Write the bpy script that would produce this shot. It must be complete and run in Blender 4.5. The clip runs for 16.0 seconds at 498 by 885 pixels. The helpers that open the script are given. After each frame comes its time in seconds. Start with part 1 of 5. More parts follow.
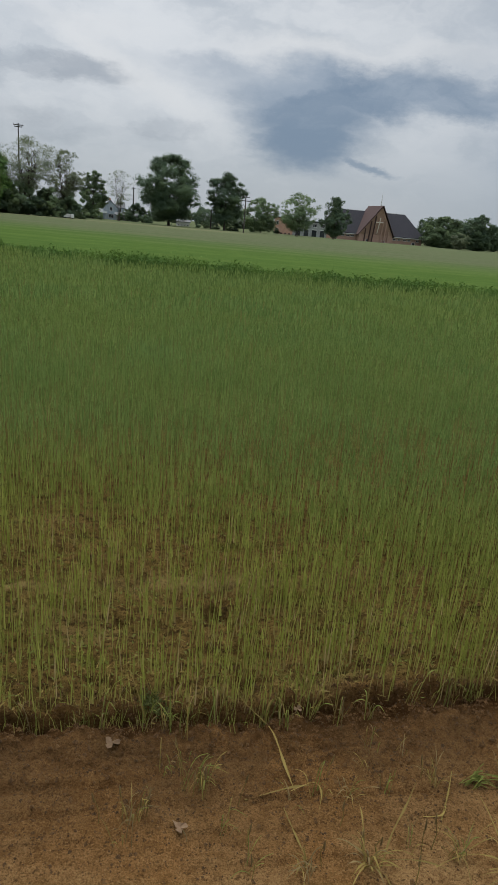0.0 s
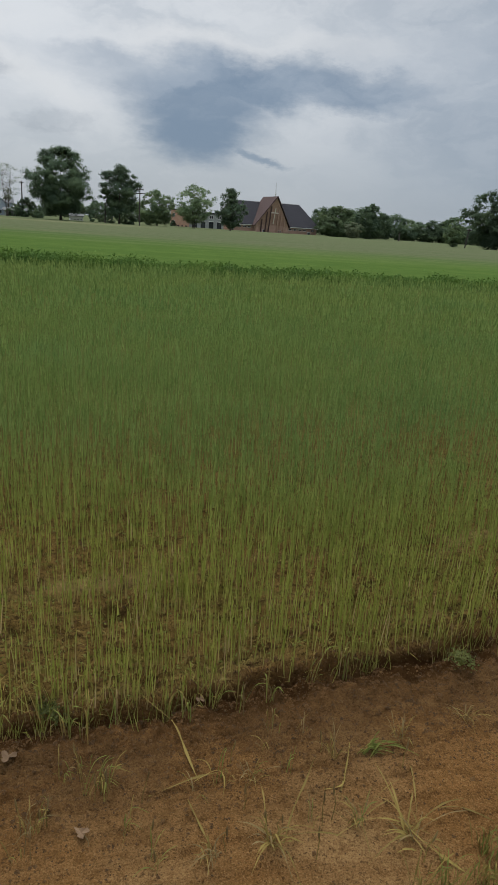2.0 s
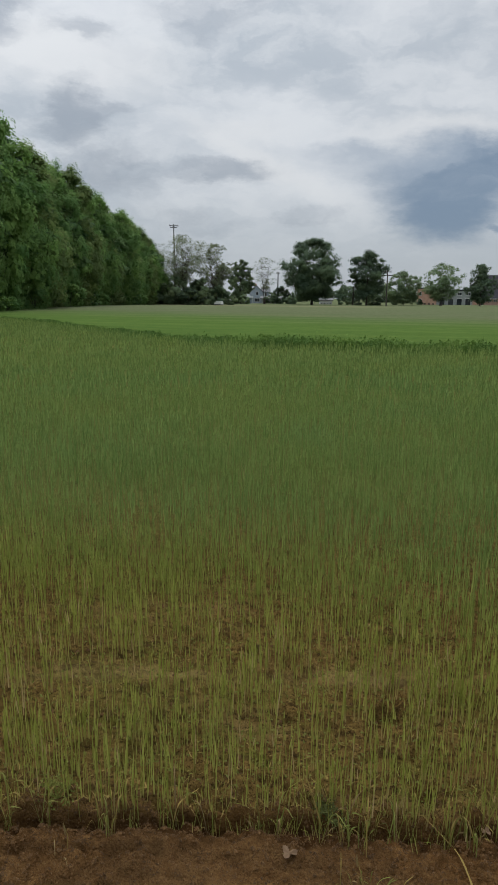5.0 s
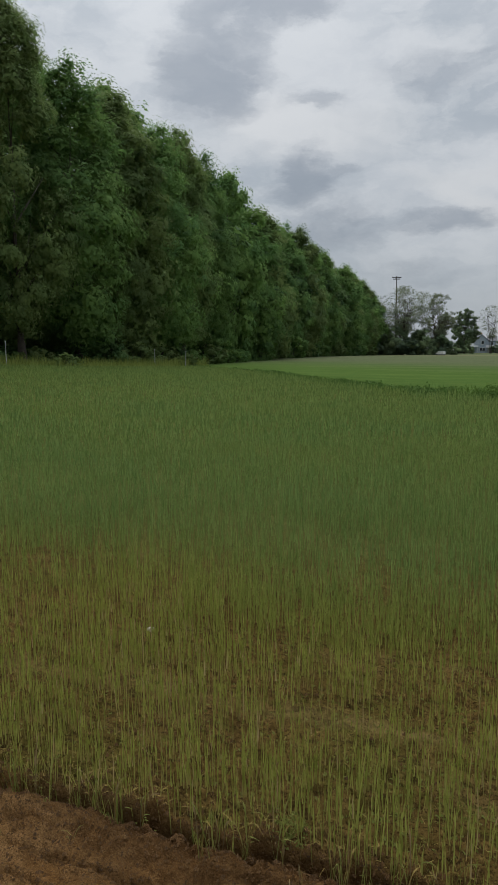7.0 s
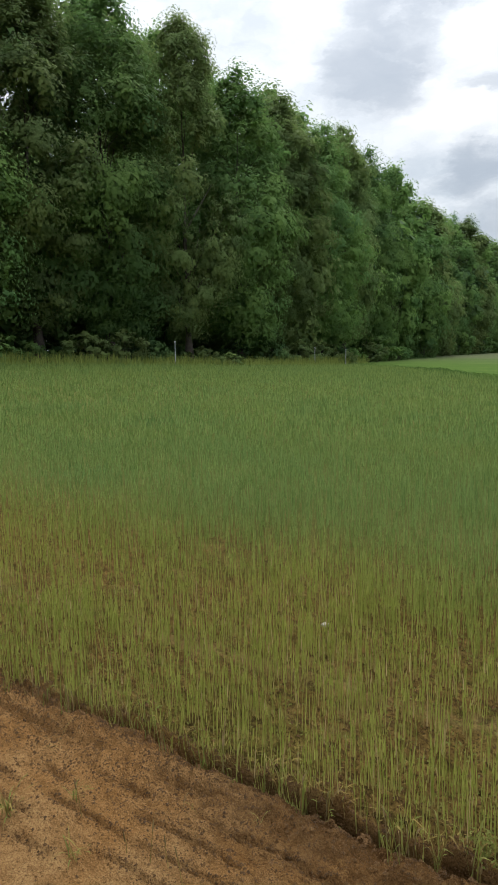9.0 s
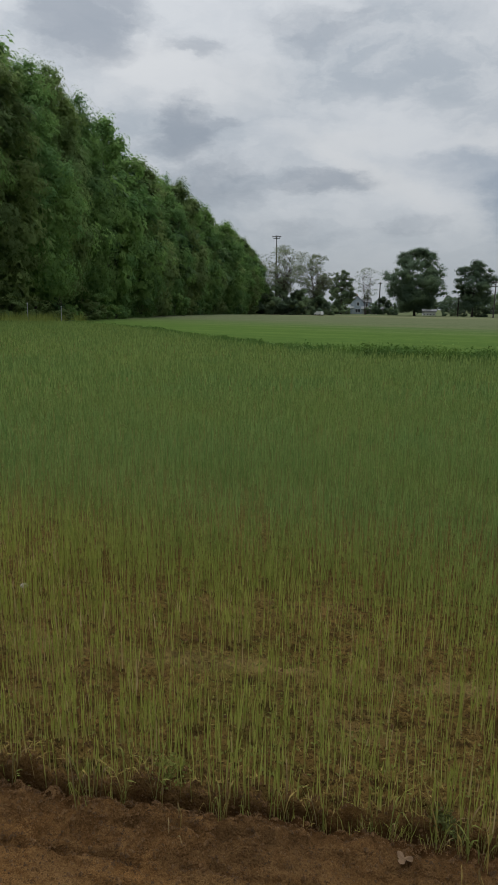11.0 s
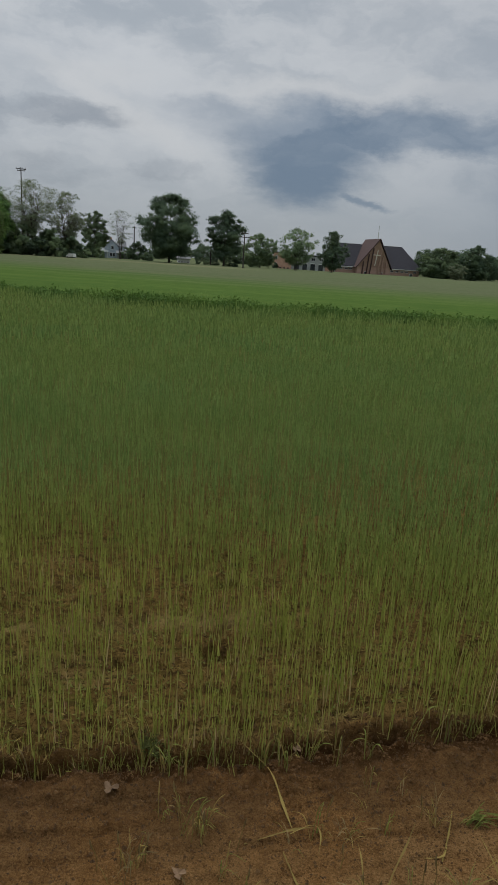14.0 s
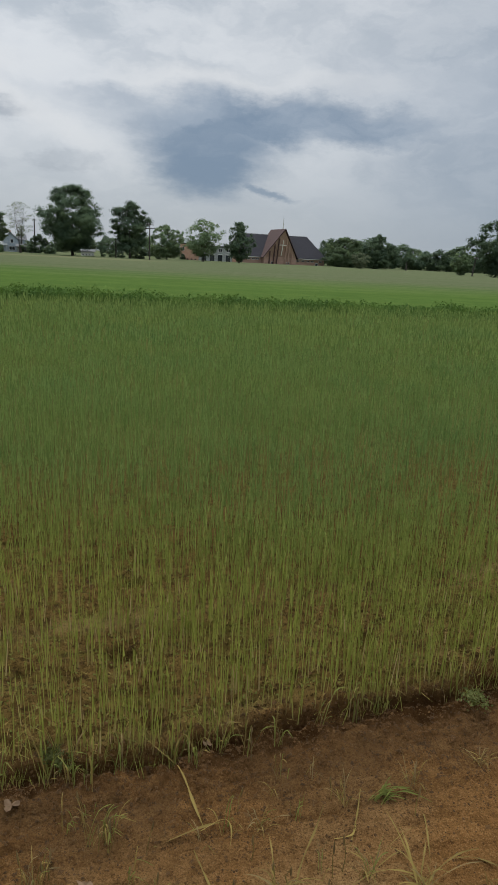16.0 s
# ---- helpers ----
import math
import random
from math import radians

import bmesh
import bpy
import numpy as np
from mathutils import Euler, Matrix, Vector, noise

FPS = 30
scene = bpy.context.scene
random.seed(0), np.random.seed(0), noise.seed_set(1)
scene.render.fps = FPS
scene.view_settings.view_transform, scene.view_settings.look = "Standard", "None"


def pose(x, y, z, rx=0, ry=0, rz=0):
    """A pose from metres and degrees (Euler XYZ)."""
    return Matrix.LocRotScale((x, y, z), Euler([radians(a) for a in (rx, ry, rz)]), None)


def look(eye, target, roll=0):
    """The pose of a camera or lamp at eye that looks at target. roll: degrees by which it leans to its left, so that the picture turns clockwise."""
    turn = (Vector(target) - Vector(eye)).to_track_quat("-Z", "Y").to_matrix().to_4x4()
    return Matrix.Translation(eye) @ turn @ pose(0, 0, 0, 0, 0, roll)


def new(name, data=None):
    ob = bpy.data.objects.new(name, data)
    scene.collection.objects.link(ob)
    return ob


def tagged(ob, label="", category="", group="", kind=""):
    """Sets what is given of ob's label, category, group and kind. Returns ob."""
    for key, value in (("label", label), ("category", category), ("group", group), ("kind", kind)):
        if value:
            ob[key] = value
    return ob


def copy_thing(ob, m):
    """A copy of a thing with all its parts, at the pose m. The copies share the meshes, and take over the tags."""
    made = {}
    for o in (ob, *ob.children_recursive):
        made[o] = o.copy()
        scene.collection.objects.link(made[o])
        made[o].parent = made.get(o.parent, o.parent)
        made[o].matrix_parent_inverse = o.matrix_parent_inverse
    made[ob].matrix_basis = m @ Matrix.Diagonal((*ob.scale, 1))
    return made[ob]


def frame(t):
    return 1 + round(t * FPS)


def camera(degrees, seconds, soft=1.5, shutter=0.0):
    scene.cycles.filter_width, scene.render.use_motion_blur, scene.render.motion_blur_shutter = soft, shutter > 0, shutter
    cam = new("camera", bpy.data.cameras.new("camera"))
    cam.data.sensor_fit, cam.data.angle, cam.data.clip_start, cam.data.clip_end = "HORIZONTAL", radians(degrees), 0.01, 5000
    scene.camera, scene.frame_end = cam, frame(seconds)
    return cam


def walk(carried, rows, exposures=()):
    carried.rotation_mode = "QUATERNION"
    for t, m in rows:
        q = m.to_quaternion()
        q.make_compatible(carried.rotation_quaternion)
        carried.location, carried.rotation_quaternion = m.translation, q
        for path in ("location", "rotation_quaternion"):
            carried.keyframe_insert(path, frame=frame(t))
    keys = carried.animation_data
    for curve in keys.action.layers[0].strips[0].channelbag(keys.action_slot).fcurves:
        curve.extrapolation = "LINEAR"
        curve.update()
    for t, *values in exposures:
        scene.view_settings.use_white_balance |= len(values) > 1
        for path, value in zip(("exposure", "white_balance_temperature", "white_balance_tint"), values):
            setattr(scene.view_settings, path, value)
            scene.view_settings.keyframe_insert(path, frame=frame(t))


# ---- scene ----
cam = camera(40.9, 16.0, soft=1.35)
PATH = [
    (0.0, 0.047, 0.043, 1.555, 71.99, -4.72, 2.84),
    (0.5, 0.071, 0.047, 1.559, 72.69, -4.48, 0.08),
    (1.0, 0.094, 0.045, 1.566, 73.33, -4.29, -2.13),
    (1.5, 0.103, 0.033, 1.565, 73.07, -5.03, -3.74),
    (2.0, 0.131, 0.040, 1.558, 71.98, -3.64, -5.57),
    (2.5, 0.141, 0.044, 1.554, 71.09, -4.40, -6.90),
    (3.0, 0.134, 0.051, 1.545, 70.94, -3.45, -6.47),
    (3.5, 0.100, 0.061, 1.554, 71.72, -1.98, -2.72),
    (4.0, 0.060, 0.074, 1.564, 73.02, -1.35, 3.33),
    (4.5, 0.000, 0.054, 1.594, 75.10, -0.78, 9.83),
    (5.0, -0.033, 0.025, 1.633, 77.74, -0.46, 14.60),
    (5.2, -0.057, 0.009, 1.646, 78.28, -0.46, 16.97),
    (7.3, -0.127, -0.078, 1.645, 82.71, 0.39, 36.15),
    (7.5, -0.141, -0.088, 1.646, 82.99, 0.45, 38.50),
    (8.0, -0.173, -0.123, 1.655, 82.93, 0.69, 43.21),
    (8.5, -0.224, -0.133, 1.640, 82.33, 1.60, 47.24),
    (9.0, -0.221, -0.129, 1.625, 81.99, 1.09, 46.41),
    (9.5, -0.209, -0.070, 1.597, 80.96, 0.09, 40.27),
    (10.0, -0.141, -0.009, 1.588, 80.37, 0.11, 31.27),
    (10.2, -0.135, -0.010, 1.584, 80.02, -0.40, 28.14),
    (12.3, -0.052, 0.003, 1.550, 76.58, -2.00, 17.18),
    (12.5, -0.036, -0.021, 1.563, 76.21, -2.99, 14.22),
    (13.0, 0.017, -0.010, 1.564, 75.31, -3.47, 7.95),
    (13.5, 0.053, -0.015, 1.590, 74.82, -3.34, 4.77),
    (14.0, 0.080, 0.012, 1.596, 74.77, -3.52, 2.79),
    (14.5, 0.100, 0.017, 1.592, 75.02, -3.01, 2.50),
    (15.0, 0.124, 0.029, 1.583, 74.15, -3.08, 0.22),
    (15.5, 0.140, 0.047, 1.576, 73.70, -2.63, -2.87),
    (16.0, 0.153, 0.052, 1.585, 74.48, -2.70, -4.87),
]
EXPOSURES = [(0.0, 0.13), (3.0, 0.16), (5.2, 0.14), (7.3, -0.1), (8.0, 0.08), (8.6, 0.50), (9.2, 0.64), (9.6, 0.56), (10.0, 0.12), (10.2, -0.02), (12.5, -0.10), (14.2, -0.22), (15.0, -0.12), (16.0, 0.16)]
walk(cam, [(t, pose(x, y, z, rx, ry, rz)) for t, x, y, z, rx, ry, rz in PATH], EXPOSURES)

rng = np.random.default_rng(7)


def at(az, r):
    """Place at a bearing (degrees right of ahead) and a distance from the standpoint."""
    return r * math.sin(radians(az)), r * math.cos(radians(az))


def smooth(a, b, x):
    s = np.clip((x - a) / (b - a), 0, 1)
    return s * s * (3 - 2 * s)


# ---------------------------------------------------------------- world and sun
SUN_AZ, SUN_EL = -25.0, 62.0
world = bpy.data.worlds.new("sky")
scene.world = world
world.use_nodes = True


class Net:
    """Short hand for node trees."""

    def __init__(self, tree):
        self.tree = tree
        tree.nodes.clear()

    def add(self, kind, **props):
        n = self.tree.nodes.new(kind)
        for k, v in props.items():
            if k == "inp":
                for key, val in v.items():
                    self.put(n.inputs[key], val)
            elif k == "operation":
                n.operation = v
            elif k == "blend_type":
                n.blend_type = v
            elif k == "data_type":
                n.data_type = v
            elif k == "sky_type":
                n.sky_type = v
            elif k == "attribute_name":
                n.attribute_name = v
            elif k == "clamp":
                n.clamp = v
        return n

    def put(self, socket, val):
        if isinstance(val, bpy.types.NodeSocket):
            self.tree.links.new(val, socket)
        else:
            socket.default_value = val

    def math(self, op, a, b=0.0, c=0.0):
        n = self.add("ShaderNodeMath", operation=op)
        self.put(n.inputs[0], a), self.put(n.inputs[1], b), self.put(n.inputs[2], c)
        return n.outputs[0]

    def mix(self, fac, a, b, blend="MIX"):
        n = self.add("ShaderNodeMix", data_type="RGBA", blend_type=blend)
        self.put(n.inputs[0], fac), self.put(n.inputs[6], a), self.put(n.inputs[7], b)
        return n.outputs[2]

    def noise(self, vec, scale, detail=4.0, rough=0.55, dist=0.0):
        n = self.add("ShaderNodeTexNoise", inp={"Scale": scale, "Detail": detail, "Roughness": rough, "Distortion": dist})
        if vec is not None:
            self.put(n.inputs["Vector"], vec)
        return n.outputs["Fac"]

    def span(self, x, a, b):
        n = self.add("ShaderNodeMapRange", inp={"Value": x, "From Min": a, "From Max": b})
        n.interpolation_type = "SMOOTHSTEP"
        return n.outputs["Result"]

    def vec(self, x, y, z=0.0):
        return self.add("ShaderNodeCombineXYZ", inp={0: x, 1: y, 2: z}).outputs[0]


def build_sky():
    n = Net(world.node_tree)
    d = n.add("ShaderNodeSeparateXYZ", inp={0: n.add("ShaderNodeTexCoord").outputs["Generated"]})
    az = n.math("MULTIPLY", n.math("ARCTAN2", d.outputs[0], d.outputs[1]), 57.2958)
    el = n.math("MULTIPLY", n.math("ARCSINE", d.outputs[2]), 57.2958)
    # ragged cloud edges: shift the bearings by noise
    p0 = n.vec(n.math("MULTIPLY", az, 0.055), n.math("MULTIPLY", el, 0.11))
    w1 = n.math("SUBTRACT", n.noise(p0, 1.9, 8, 0.62), 0.5)
    p1 = n.vec(n.math("MULTIPLY", az, 0.06), n.math("MULTIPLY", el, 0.12), 7.3)
    w2 = n.math("SUBTRACT", n.noise(p1, 2.2, 8, 0.62), 0.5)
    azw = n.math("ADD", az, n.math("MULTIPLY", w1, 9.0))
    elw = n.math("ADD", el, n.math("MULTIPLY", w2, 4.5))
    p = n.vec(n.math("MULTIPLY", azw, 0.05), n.math("MULTIPLY", elw, 0.10), 2.0)
    cover = n.math("ADD", n.math("MULTIPLY", n.noise(p, 1.0, 5, 0.5), 0.8), n.math("MULTIPLY", n.noise(p, 3.2, 5, 0.55), 0.2))

    def blob(ca, ce, ra, re, soft=0.6, tilt=0.0):
        a0, e0 = n.math("SUBTRACT", azw, ca), n.math("SUBTRACT", elw, ce)
        if tilt:
            e0 = n.math("SUBTRACT", e0, n.math("MULTIPLY", a0, tilt))
        a, e = n.math("DIVIDE", a0, ra), n.math("DIVIDE", e0, re)
        r = n.math("SQRT", n.math("ADD", n.math("MULTIPLY", a, a), n.math("MULTIPLY", e, e)))
        return n.math("SUBTRACT", 1.0, n.span(r, 1 - soft, 1 + soft))

    def pile(blobs):
        out = None
        for strength, *b in blobs:
            m = n.math("MULTIPLY", blob(*b), strength)
            out = m if out is None else n.math("MAXIMUM", out, m)
        return out

    # pale layer, brighter towards the hidden sun and overhead
    lift = n.span(el, 20.0, 68.0)
    grey = n.mix(n.span(cover, 0.36, 0.64), (0.405, 0.450, 0.500, 1), (0.60, 0.628, 0.662, 1))
    sunward = n.math("SUBTRACT", 1.0, n.span(n.math("ABSOLUTE", n.math("ADD", az, 45.0)), 0.0, 75.0))
    gain = n.math("ADD", 0.98, n.math("ADD", n.math("MULTIPLY", sunward, n.math("MULTIPLY", n.span(el, 4.0, 24.0), 0.20)), n.math("MULTIPLY", lift, 2.0)))
    puff = n.span(n.noise(p, 3.2, 8, 0.62), 0.40, 0.64)
    grey = n.mix(n.math("MULTIPLY", puff, 0.5), grey, (0.64, 0.665, 0.69, 1))
    low = n.mix(n.span(el, 0.0, 10.0), (0.385, 0.425, 0.470, 1), grey)
    # broken white tops between the greys
    white = pile(((0.9, -14.0, 10.6, 6.0, 0.9, 0.8, -0.45), (0.85, 1.0, 12.4, 6.5, 0.9), (0.7, 11.0, 12.9, 5.0, 0.7), (0.8, -27.0, 16.8, 6.0, 2.0), (0.7, -15.5, 12.6, 4.0, 1.0), (0.8, -31.0, 17.2, 4.5, 2.2)))
    low = n.mix(n.math("MULTIPLY", white, 0.8), low, (0.66, 0.675, 0.69, 1))
    dull = pile(((0.75, -17.5, 9.7, 5.0, 1.1), (0.8, -36.0, 20.6, 5.0, 3.4), (0.75, -34.0, 24.4, 4.6, 3.0), (0.4, -28.0, 19.3, 3.6, 1.6), (0.8, -28.3, 13.4, 3.0, 2.4), (0.8, -30.0, 25.6, 5.2, 1.9), (0.55, -18.6, 20.0, 4.4, 1.7), (0.7, -25.0, 9.6, 5.0, 2.0), (0.6, -25.8, 13.7, 2.0, 0.9), (0.6, -16.5, 20.6, 3.4, 1.2), (0.6, -27.5, 19.2, 2.6, 1.0), (0.5, -10.5, 6.6, 4.0, 0.8), (0.5, -20.0, 6.0, 6.0, 1.2)))
    dull = n.math("MULTIPLY", dull, n.span(n.math("ADD", n.math("MULTIPLY", n.noise(p, 4.5, 7, 0.6), 0.6), n.math("MULTIPLY", dull, 0.4)), 0.34, 0.62))
    low = n.mix(n.math("MULTIPLY", dull, 0.85), low, (0.255, 0.292, 0.345, 1))
    pale = n.mix(1.0, low, n.vec(gain, gain, gain), "MULTIPLY")
    # the slate-blue rain cloud
    dark = pile(((0.97, 4.5, 10.1, 10.5, 1.9, 0.5), (0.94, 0.9, 8.6, 5.6, 2.3, 0.5), (0.97, 1.0, 6.8, 4.1, 2.2, 0.5), (0.92, 12.0, 10.0, 8.0, 1.6, 0.55), (0.55, -4.8, 11.0, 4.0, 0.8, 0.7), (0.48, 25.0, 9.0, 12.0, 10.0, 0.8), (0.60, 16.5, 9.4, 5.5, 0.8), (0.75, 6.0, 5.5, 2.4, 0.4, 0.7, -0.30)))
    fold = n.span(n.math("ADD", n.math("MULTIPLY", n.noise(p, 3.0, 6, 0.6), 0.75), n.math("MULTIPLY", n.span(el, 6.0, 12.0), 0.25)), 0.40, 0.72)
    slate = n.mix(fold, (0.150, 0.215, 0.305, 1), (0.275, 0.335, 0.415, 1))
    sky = n.mix(n.math("MULTIPLY", dark, 0.95), pale, slate)
    clear = n.add("ShaderNodeTexSky", sky_type="NISHITA")
    clear.sun_disc = False
    clear.sun_elevation, clear.sun_rotation = radians(SUN_EL), radians(SUN_AZ)
    b1 = n.add("ShaderNodeBackground", inp={0: clear.outputs[0], 1: 0.08})
    b2 = n.add("ShaderNodeBackground", inp={0: sky, 1: 1.0})
    m = n.add("ShaderNodeMixShader", inp={0: 0.93, 1: b1.outputs[0], 2: b2.outputs[0]})
    out = n.add("ShaderNodeOutputWorld")
    n.tree.links.new(m.outputs[0], out.inputs[0])


build_sky()

lamp = bpy.data.lights.new("sun", "SUN")
lamp.energy, lamp.angle, lamp.color = 1.5, radians(25), (1.0, 0.96, 0.90)
sun = new("sun", lamp)
sx, sy = math.sin(radians(SUN_AZ)), math.cos(radians(SUN_AZ))
sun.matrix_world = look((sx * 60, sy * 60, 60 * math.tan(radians(SUN_EL))), (0, 0, 0))


# ---------------------------------------------------------------- materials
def material(name, fill):
    m = bpy.data.materials.new(name)
    m.use_nodes = True
    n = Net(m.node_tree)
    out = n.add("ShaderNodeOutputMaterial")
    n.tree.links.new(fill(n), out.inputs[0])
    return m


def position(n):
    return n.add("ShaderNodeNewGeometry").outputs["Position"]


def bump(n, height, strength, distance):
    return n.add("ShaderNodeBump", inp={"Strength": strength, "Distance": distance, "Height": height}).outputs[0]


def surface(n, colour, rough=0.8, metal=0.0, normal=None, spec=0.3):
    b = n.add("ShaderNodeBsdfPrincipled", inp={"Base Color": colour, "Roughness": rough, "Metallic": metal, "Specular IOR Level": spec})
    if normal is not None:
        n.put(b.inputs["Normal"], normal)
    return b.outputs[0]


def plain(name, a, b, scale=4.0, rough=0.8, metal=0.0, relief=0.0, spec=0.3):
    """Two tones mixed by noise at two scales, with fine relief."""
    def fill(n):
        g = position(n)
        f = n.math("ADD", n.math("MULTIPLY", n.noise(g, scale, 5), 0.6), n.math("MULTIPLY", n.noise(g, scale * 9, 3), 0.4))
        c = n.mix(n.span(f, 0.35, 0.65), (*a, 1), (*b, 1))
        nor = bump(n, n.noise(g, scale * 12, 4), 0.5, relief) if relief else None
        return surface(n, c, rough, metal, nor, spec)
    return material(name, fill)


def leafy(name, a, b, c, through_light=0.35, patch=0.25):
    """Foliage: every leaf its own tone, wider patches on top, and light through the blade."""
    def fill(n):
        g = n.add("ShaderNodeNewGeometry")
        tone = n.mix(n.math("MULTIPLY_ADD", g.outputs["Random Per Island"], 0.22, 0.34), (*a, 1), (*b, 1))
        spray = n.add("ShaderNodeAttribute", attribute_name="spray").outputs["Fac"]
        tone = n.mix(n.math("MULTIPLY", spray, 0.8), tone, (c[0] * 1.15, c[1] * 1.15, c[2], 1))
        p = n.span(n.noise(g.outputs["Position"], patch, 4), 0.42, 0.66)
        r = n.add("ShaderNodeObjectInfo").outputs["Random"]
        tone = n.mix(n.math("MULTIPLY", p, n.math("ADD", 0.35, n.math("MULTIPLY", r, 0.5))), tone, (*c, 1))
        tone = n.mix(1.0, tone, n.vec(*[n.math("MULTIPLY_ADD", r, 0.55, 0.76)] * 3), "MULTIPLY")
        s = surface(n, tone, 0.7, 0.0, None, 0.08)
        t = n.add("ShaderNodeBsdfTranslucent", inp={0: n.mix(0.5, tone, (b[0] * 1.3, b[1] * 1.3, b[2], 1))})
        return n.add("ShaderNodeMixShader", inp={0: through_light, 1: s, 2: t.outputs[0]}).outputs[0]
    return material(name, fill)


WOOD_LEAF = leafy("wood_leaf", (0.070, 0.144, 0.052), (0.112, 0.206, 0.070), (0.160, 0.248, 0.074), 0.5)
WOOD_MIX = leafy("wood_leaf_mixed", (0.082, 0.132, 0.052), (0.126, 0.186, 0.070), (0.160, 0.210, 0.074), 0.5)
# darker copy of the wood's leaf, with the inner shade put into its colour
WOOD_SHADED = leafy("wood_leaf_deep", (0.036, 0.078, 0.032), (0.060, 0.115, 0.045), (0.075, 0.125, 0.042))
# far crowns: distance haze is mixed into these lighter, bluer leaf tones
HAZED_LEAF = leafy("far_leaf", (0.088, 0.132, 0.078), (0.124, 0.176, 0.100), (0.140, 0.186, 0.090), 0.3)
HAZED_DARK = leafy("far_leaf_dark", (0.062, 0.102, 0.070), (0.090, 0.134, 0.086), (0.104, 0.146, 0.080), 0.38)
HAZED_PALE = leafy("far_leaf_pale", (0.095, 0.122, 0.078), (0.140, 0.168, 0.106), (0.150, 0.170, 0.106), 0.35)
WEED_LEAF = leafy("weed_leaf", (0.042, 0.086, 0.018), (0.074, 0.132, 0.030), (0.100, 0.160, 0.034), 0.3, 0.6)
BARK = plain("bark", (0.040, 0.033, 0.027), (0.080, 0.068, 0.055), 3.0, 0.9, relief=0.02)
CHURCH_BRICK = plain("church_brick", (0.33, 0.215, 0.165), (0.41, 0.28, 0.22), 1.2, 0.9)
HALL_BRICK = plain("hall_brick", (0.36, 0.215, 0.15), (0.44, 0.28, 0.20), 1.2, 0.9)
SLATE = plain("dark_shingles", (0.018, 0.018, 0.024), (0.035, 0.034, 0.042), 2.0, 0.85)
BROWN_SHINGLE = plain("brown_shingles", (0.060, 0.036, 0.034), (0.090, 0.056, 0.052), 2.0, 0.85)
WHITE = plain("white_paint", (0.50, 0.51, 0.50), (0.62, 0.62, 0.60), 3.0, 0.6)
GREY_PANEL = plain("grey_panel", (0.24, 0.26, 0.25), (0.33, 0.35, 0.34), 1.5, 0.8)
SIDING = plain("pale_blue_siding", (0.26, 0.31, 0.36), (0.34, 0.39, 0.43), 1.5, 0.7)
ROOF_GREY = plain("grey_shingles", (0.10, 0.105, 0.11), (0.16, 0.165, 0.17), 2.0, 0.9)
GLASS = plain("window_glass", (0.012, 0.015, 0.018), (0.030, 0.036, 0.042), 0.8, 0.12, spec=0.6)
GOLD = plain("pale_metal_cross", (0.62, 0.58, 0.50), (0.72, 0.68, 0.60), 2.0, 0.4)
POLE_WOOD = plain("weathered_pole", (0.040, 0.035, 0.030), (0.075, 0.066, 0.056), 2.0, 0.9)
METAL = plain("galvanised_metal", (0.32, 0.33, 0.34), (0.45, 0.46, 0.47), 6.0, 0.5, 0.6)
RUBBER = plain("rubber", (0.015, 0.015, 0.016), (0.03, 0.03, 0.03), 9.0, 0.8)
STRAW = leafy("dry_straw", (0.140, 0.100, 0.028), (0.235, 0.172, 0.055), (0.165, 0.130, 0.034), 0.1, 6.0)
BROWN_STALK = leafy("brown_stalk", (0.120, 0.085, 0.036), (0.20, 0.145, 0.066), (0.16, 0.12, 0.05), 0.1, 6.0)
GREEN_BLADE = leafy("green_blade", (0.105, 0.125, 0.028), (0.170, 0.185, 0.048), (0.22, 0.20, 0.06), 0.35, 5.0)
HERB_LEAF = leafy("grey_green_herb", (0.070, 0.080, 0.022), (0.105, 0.115, 0.036), (0.15, 0.155, 0.06), 0.25, 8.0)
DRY_LEAF = leafy("dry_leaf", (0.15, 0.095, 0.055), (0.20, 0.135, 0.085), (0.11, 0.07, 0.04), 0.2, 20.0)
# crumb soil, darker than the track: contact shadows are put into its colour
SOIL = plain("soil_clods", (0.050, 0.026, 0.009), (0.145, 0.076, 0.026), 30.0, 0.95, relief=0.01)
STONE = plain("pale_stone", (0.30, 0.26, 0.20), (0.42, 0.38, 0.32), 20.0, 0.8)


# ---------------------------------------------------------------- the lie of the land
FURROW = math.atan(0.225)              # the wheat's edge runs at this angle to the x axis
CU, SU = math.cos(FURROW), math.sin(FURROW)
EDGE_Y = 1.92                          # where the edge crosses straight ahead


def to_uv(x, y):
    return x * CU + (y - EDGE_Y) * SU, -x * SU + (y - EDGE_Y) * CU


def from_uv(u, v):
    return u * CU - v * SU, EDGE_Y + u * SU + v * CU


def strip_y(x):
    """The far border of the wheat, along the weedy strip."""
    return np.interp(x, [-60, -34, -22, -14.1, -9, -5, 0, 10, 40], [66, 43.5, 33.5, 27.3, 22.8, 21.2, 20.9, 21.5, 22.5])


def wood_x(y):
    """The wood's front."""
    return np.interp(y, [-60, 15, 29, 44, 70, 92, 195, 260], [-38, -35, -34.5, -38, -45, -53, -79, -95])


def wave(x, y, k, ph=0.0):
    """Cheap smooth unevenness in -1..1."""
    return (np.sin(x * k + 1.7 * np.sin(y * k * 0.63 + ph)) + np.sin(y * k * 1.31 + 2.1 * np.sin(x * k * 0.47 + 1.3 + ph)) + np.sin((x + y) * k * 0.77 + ph * 2)) / 3


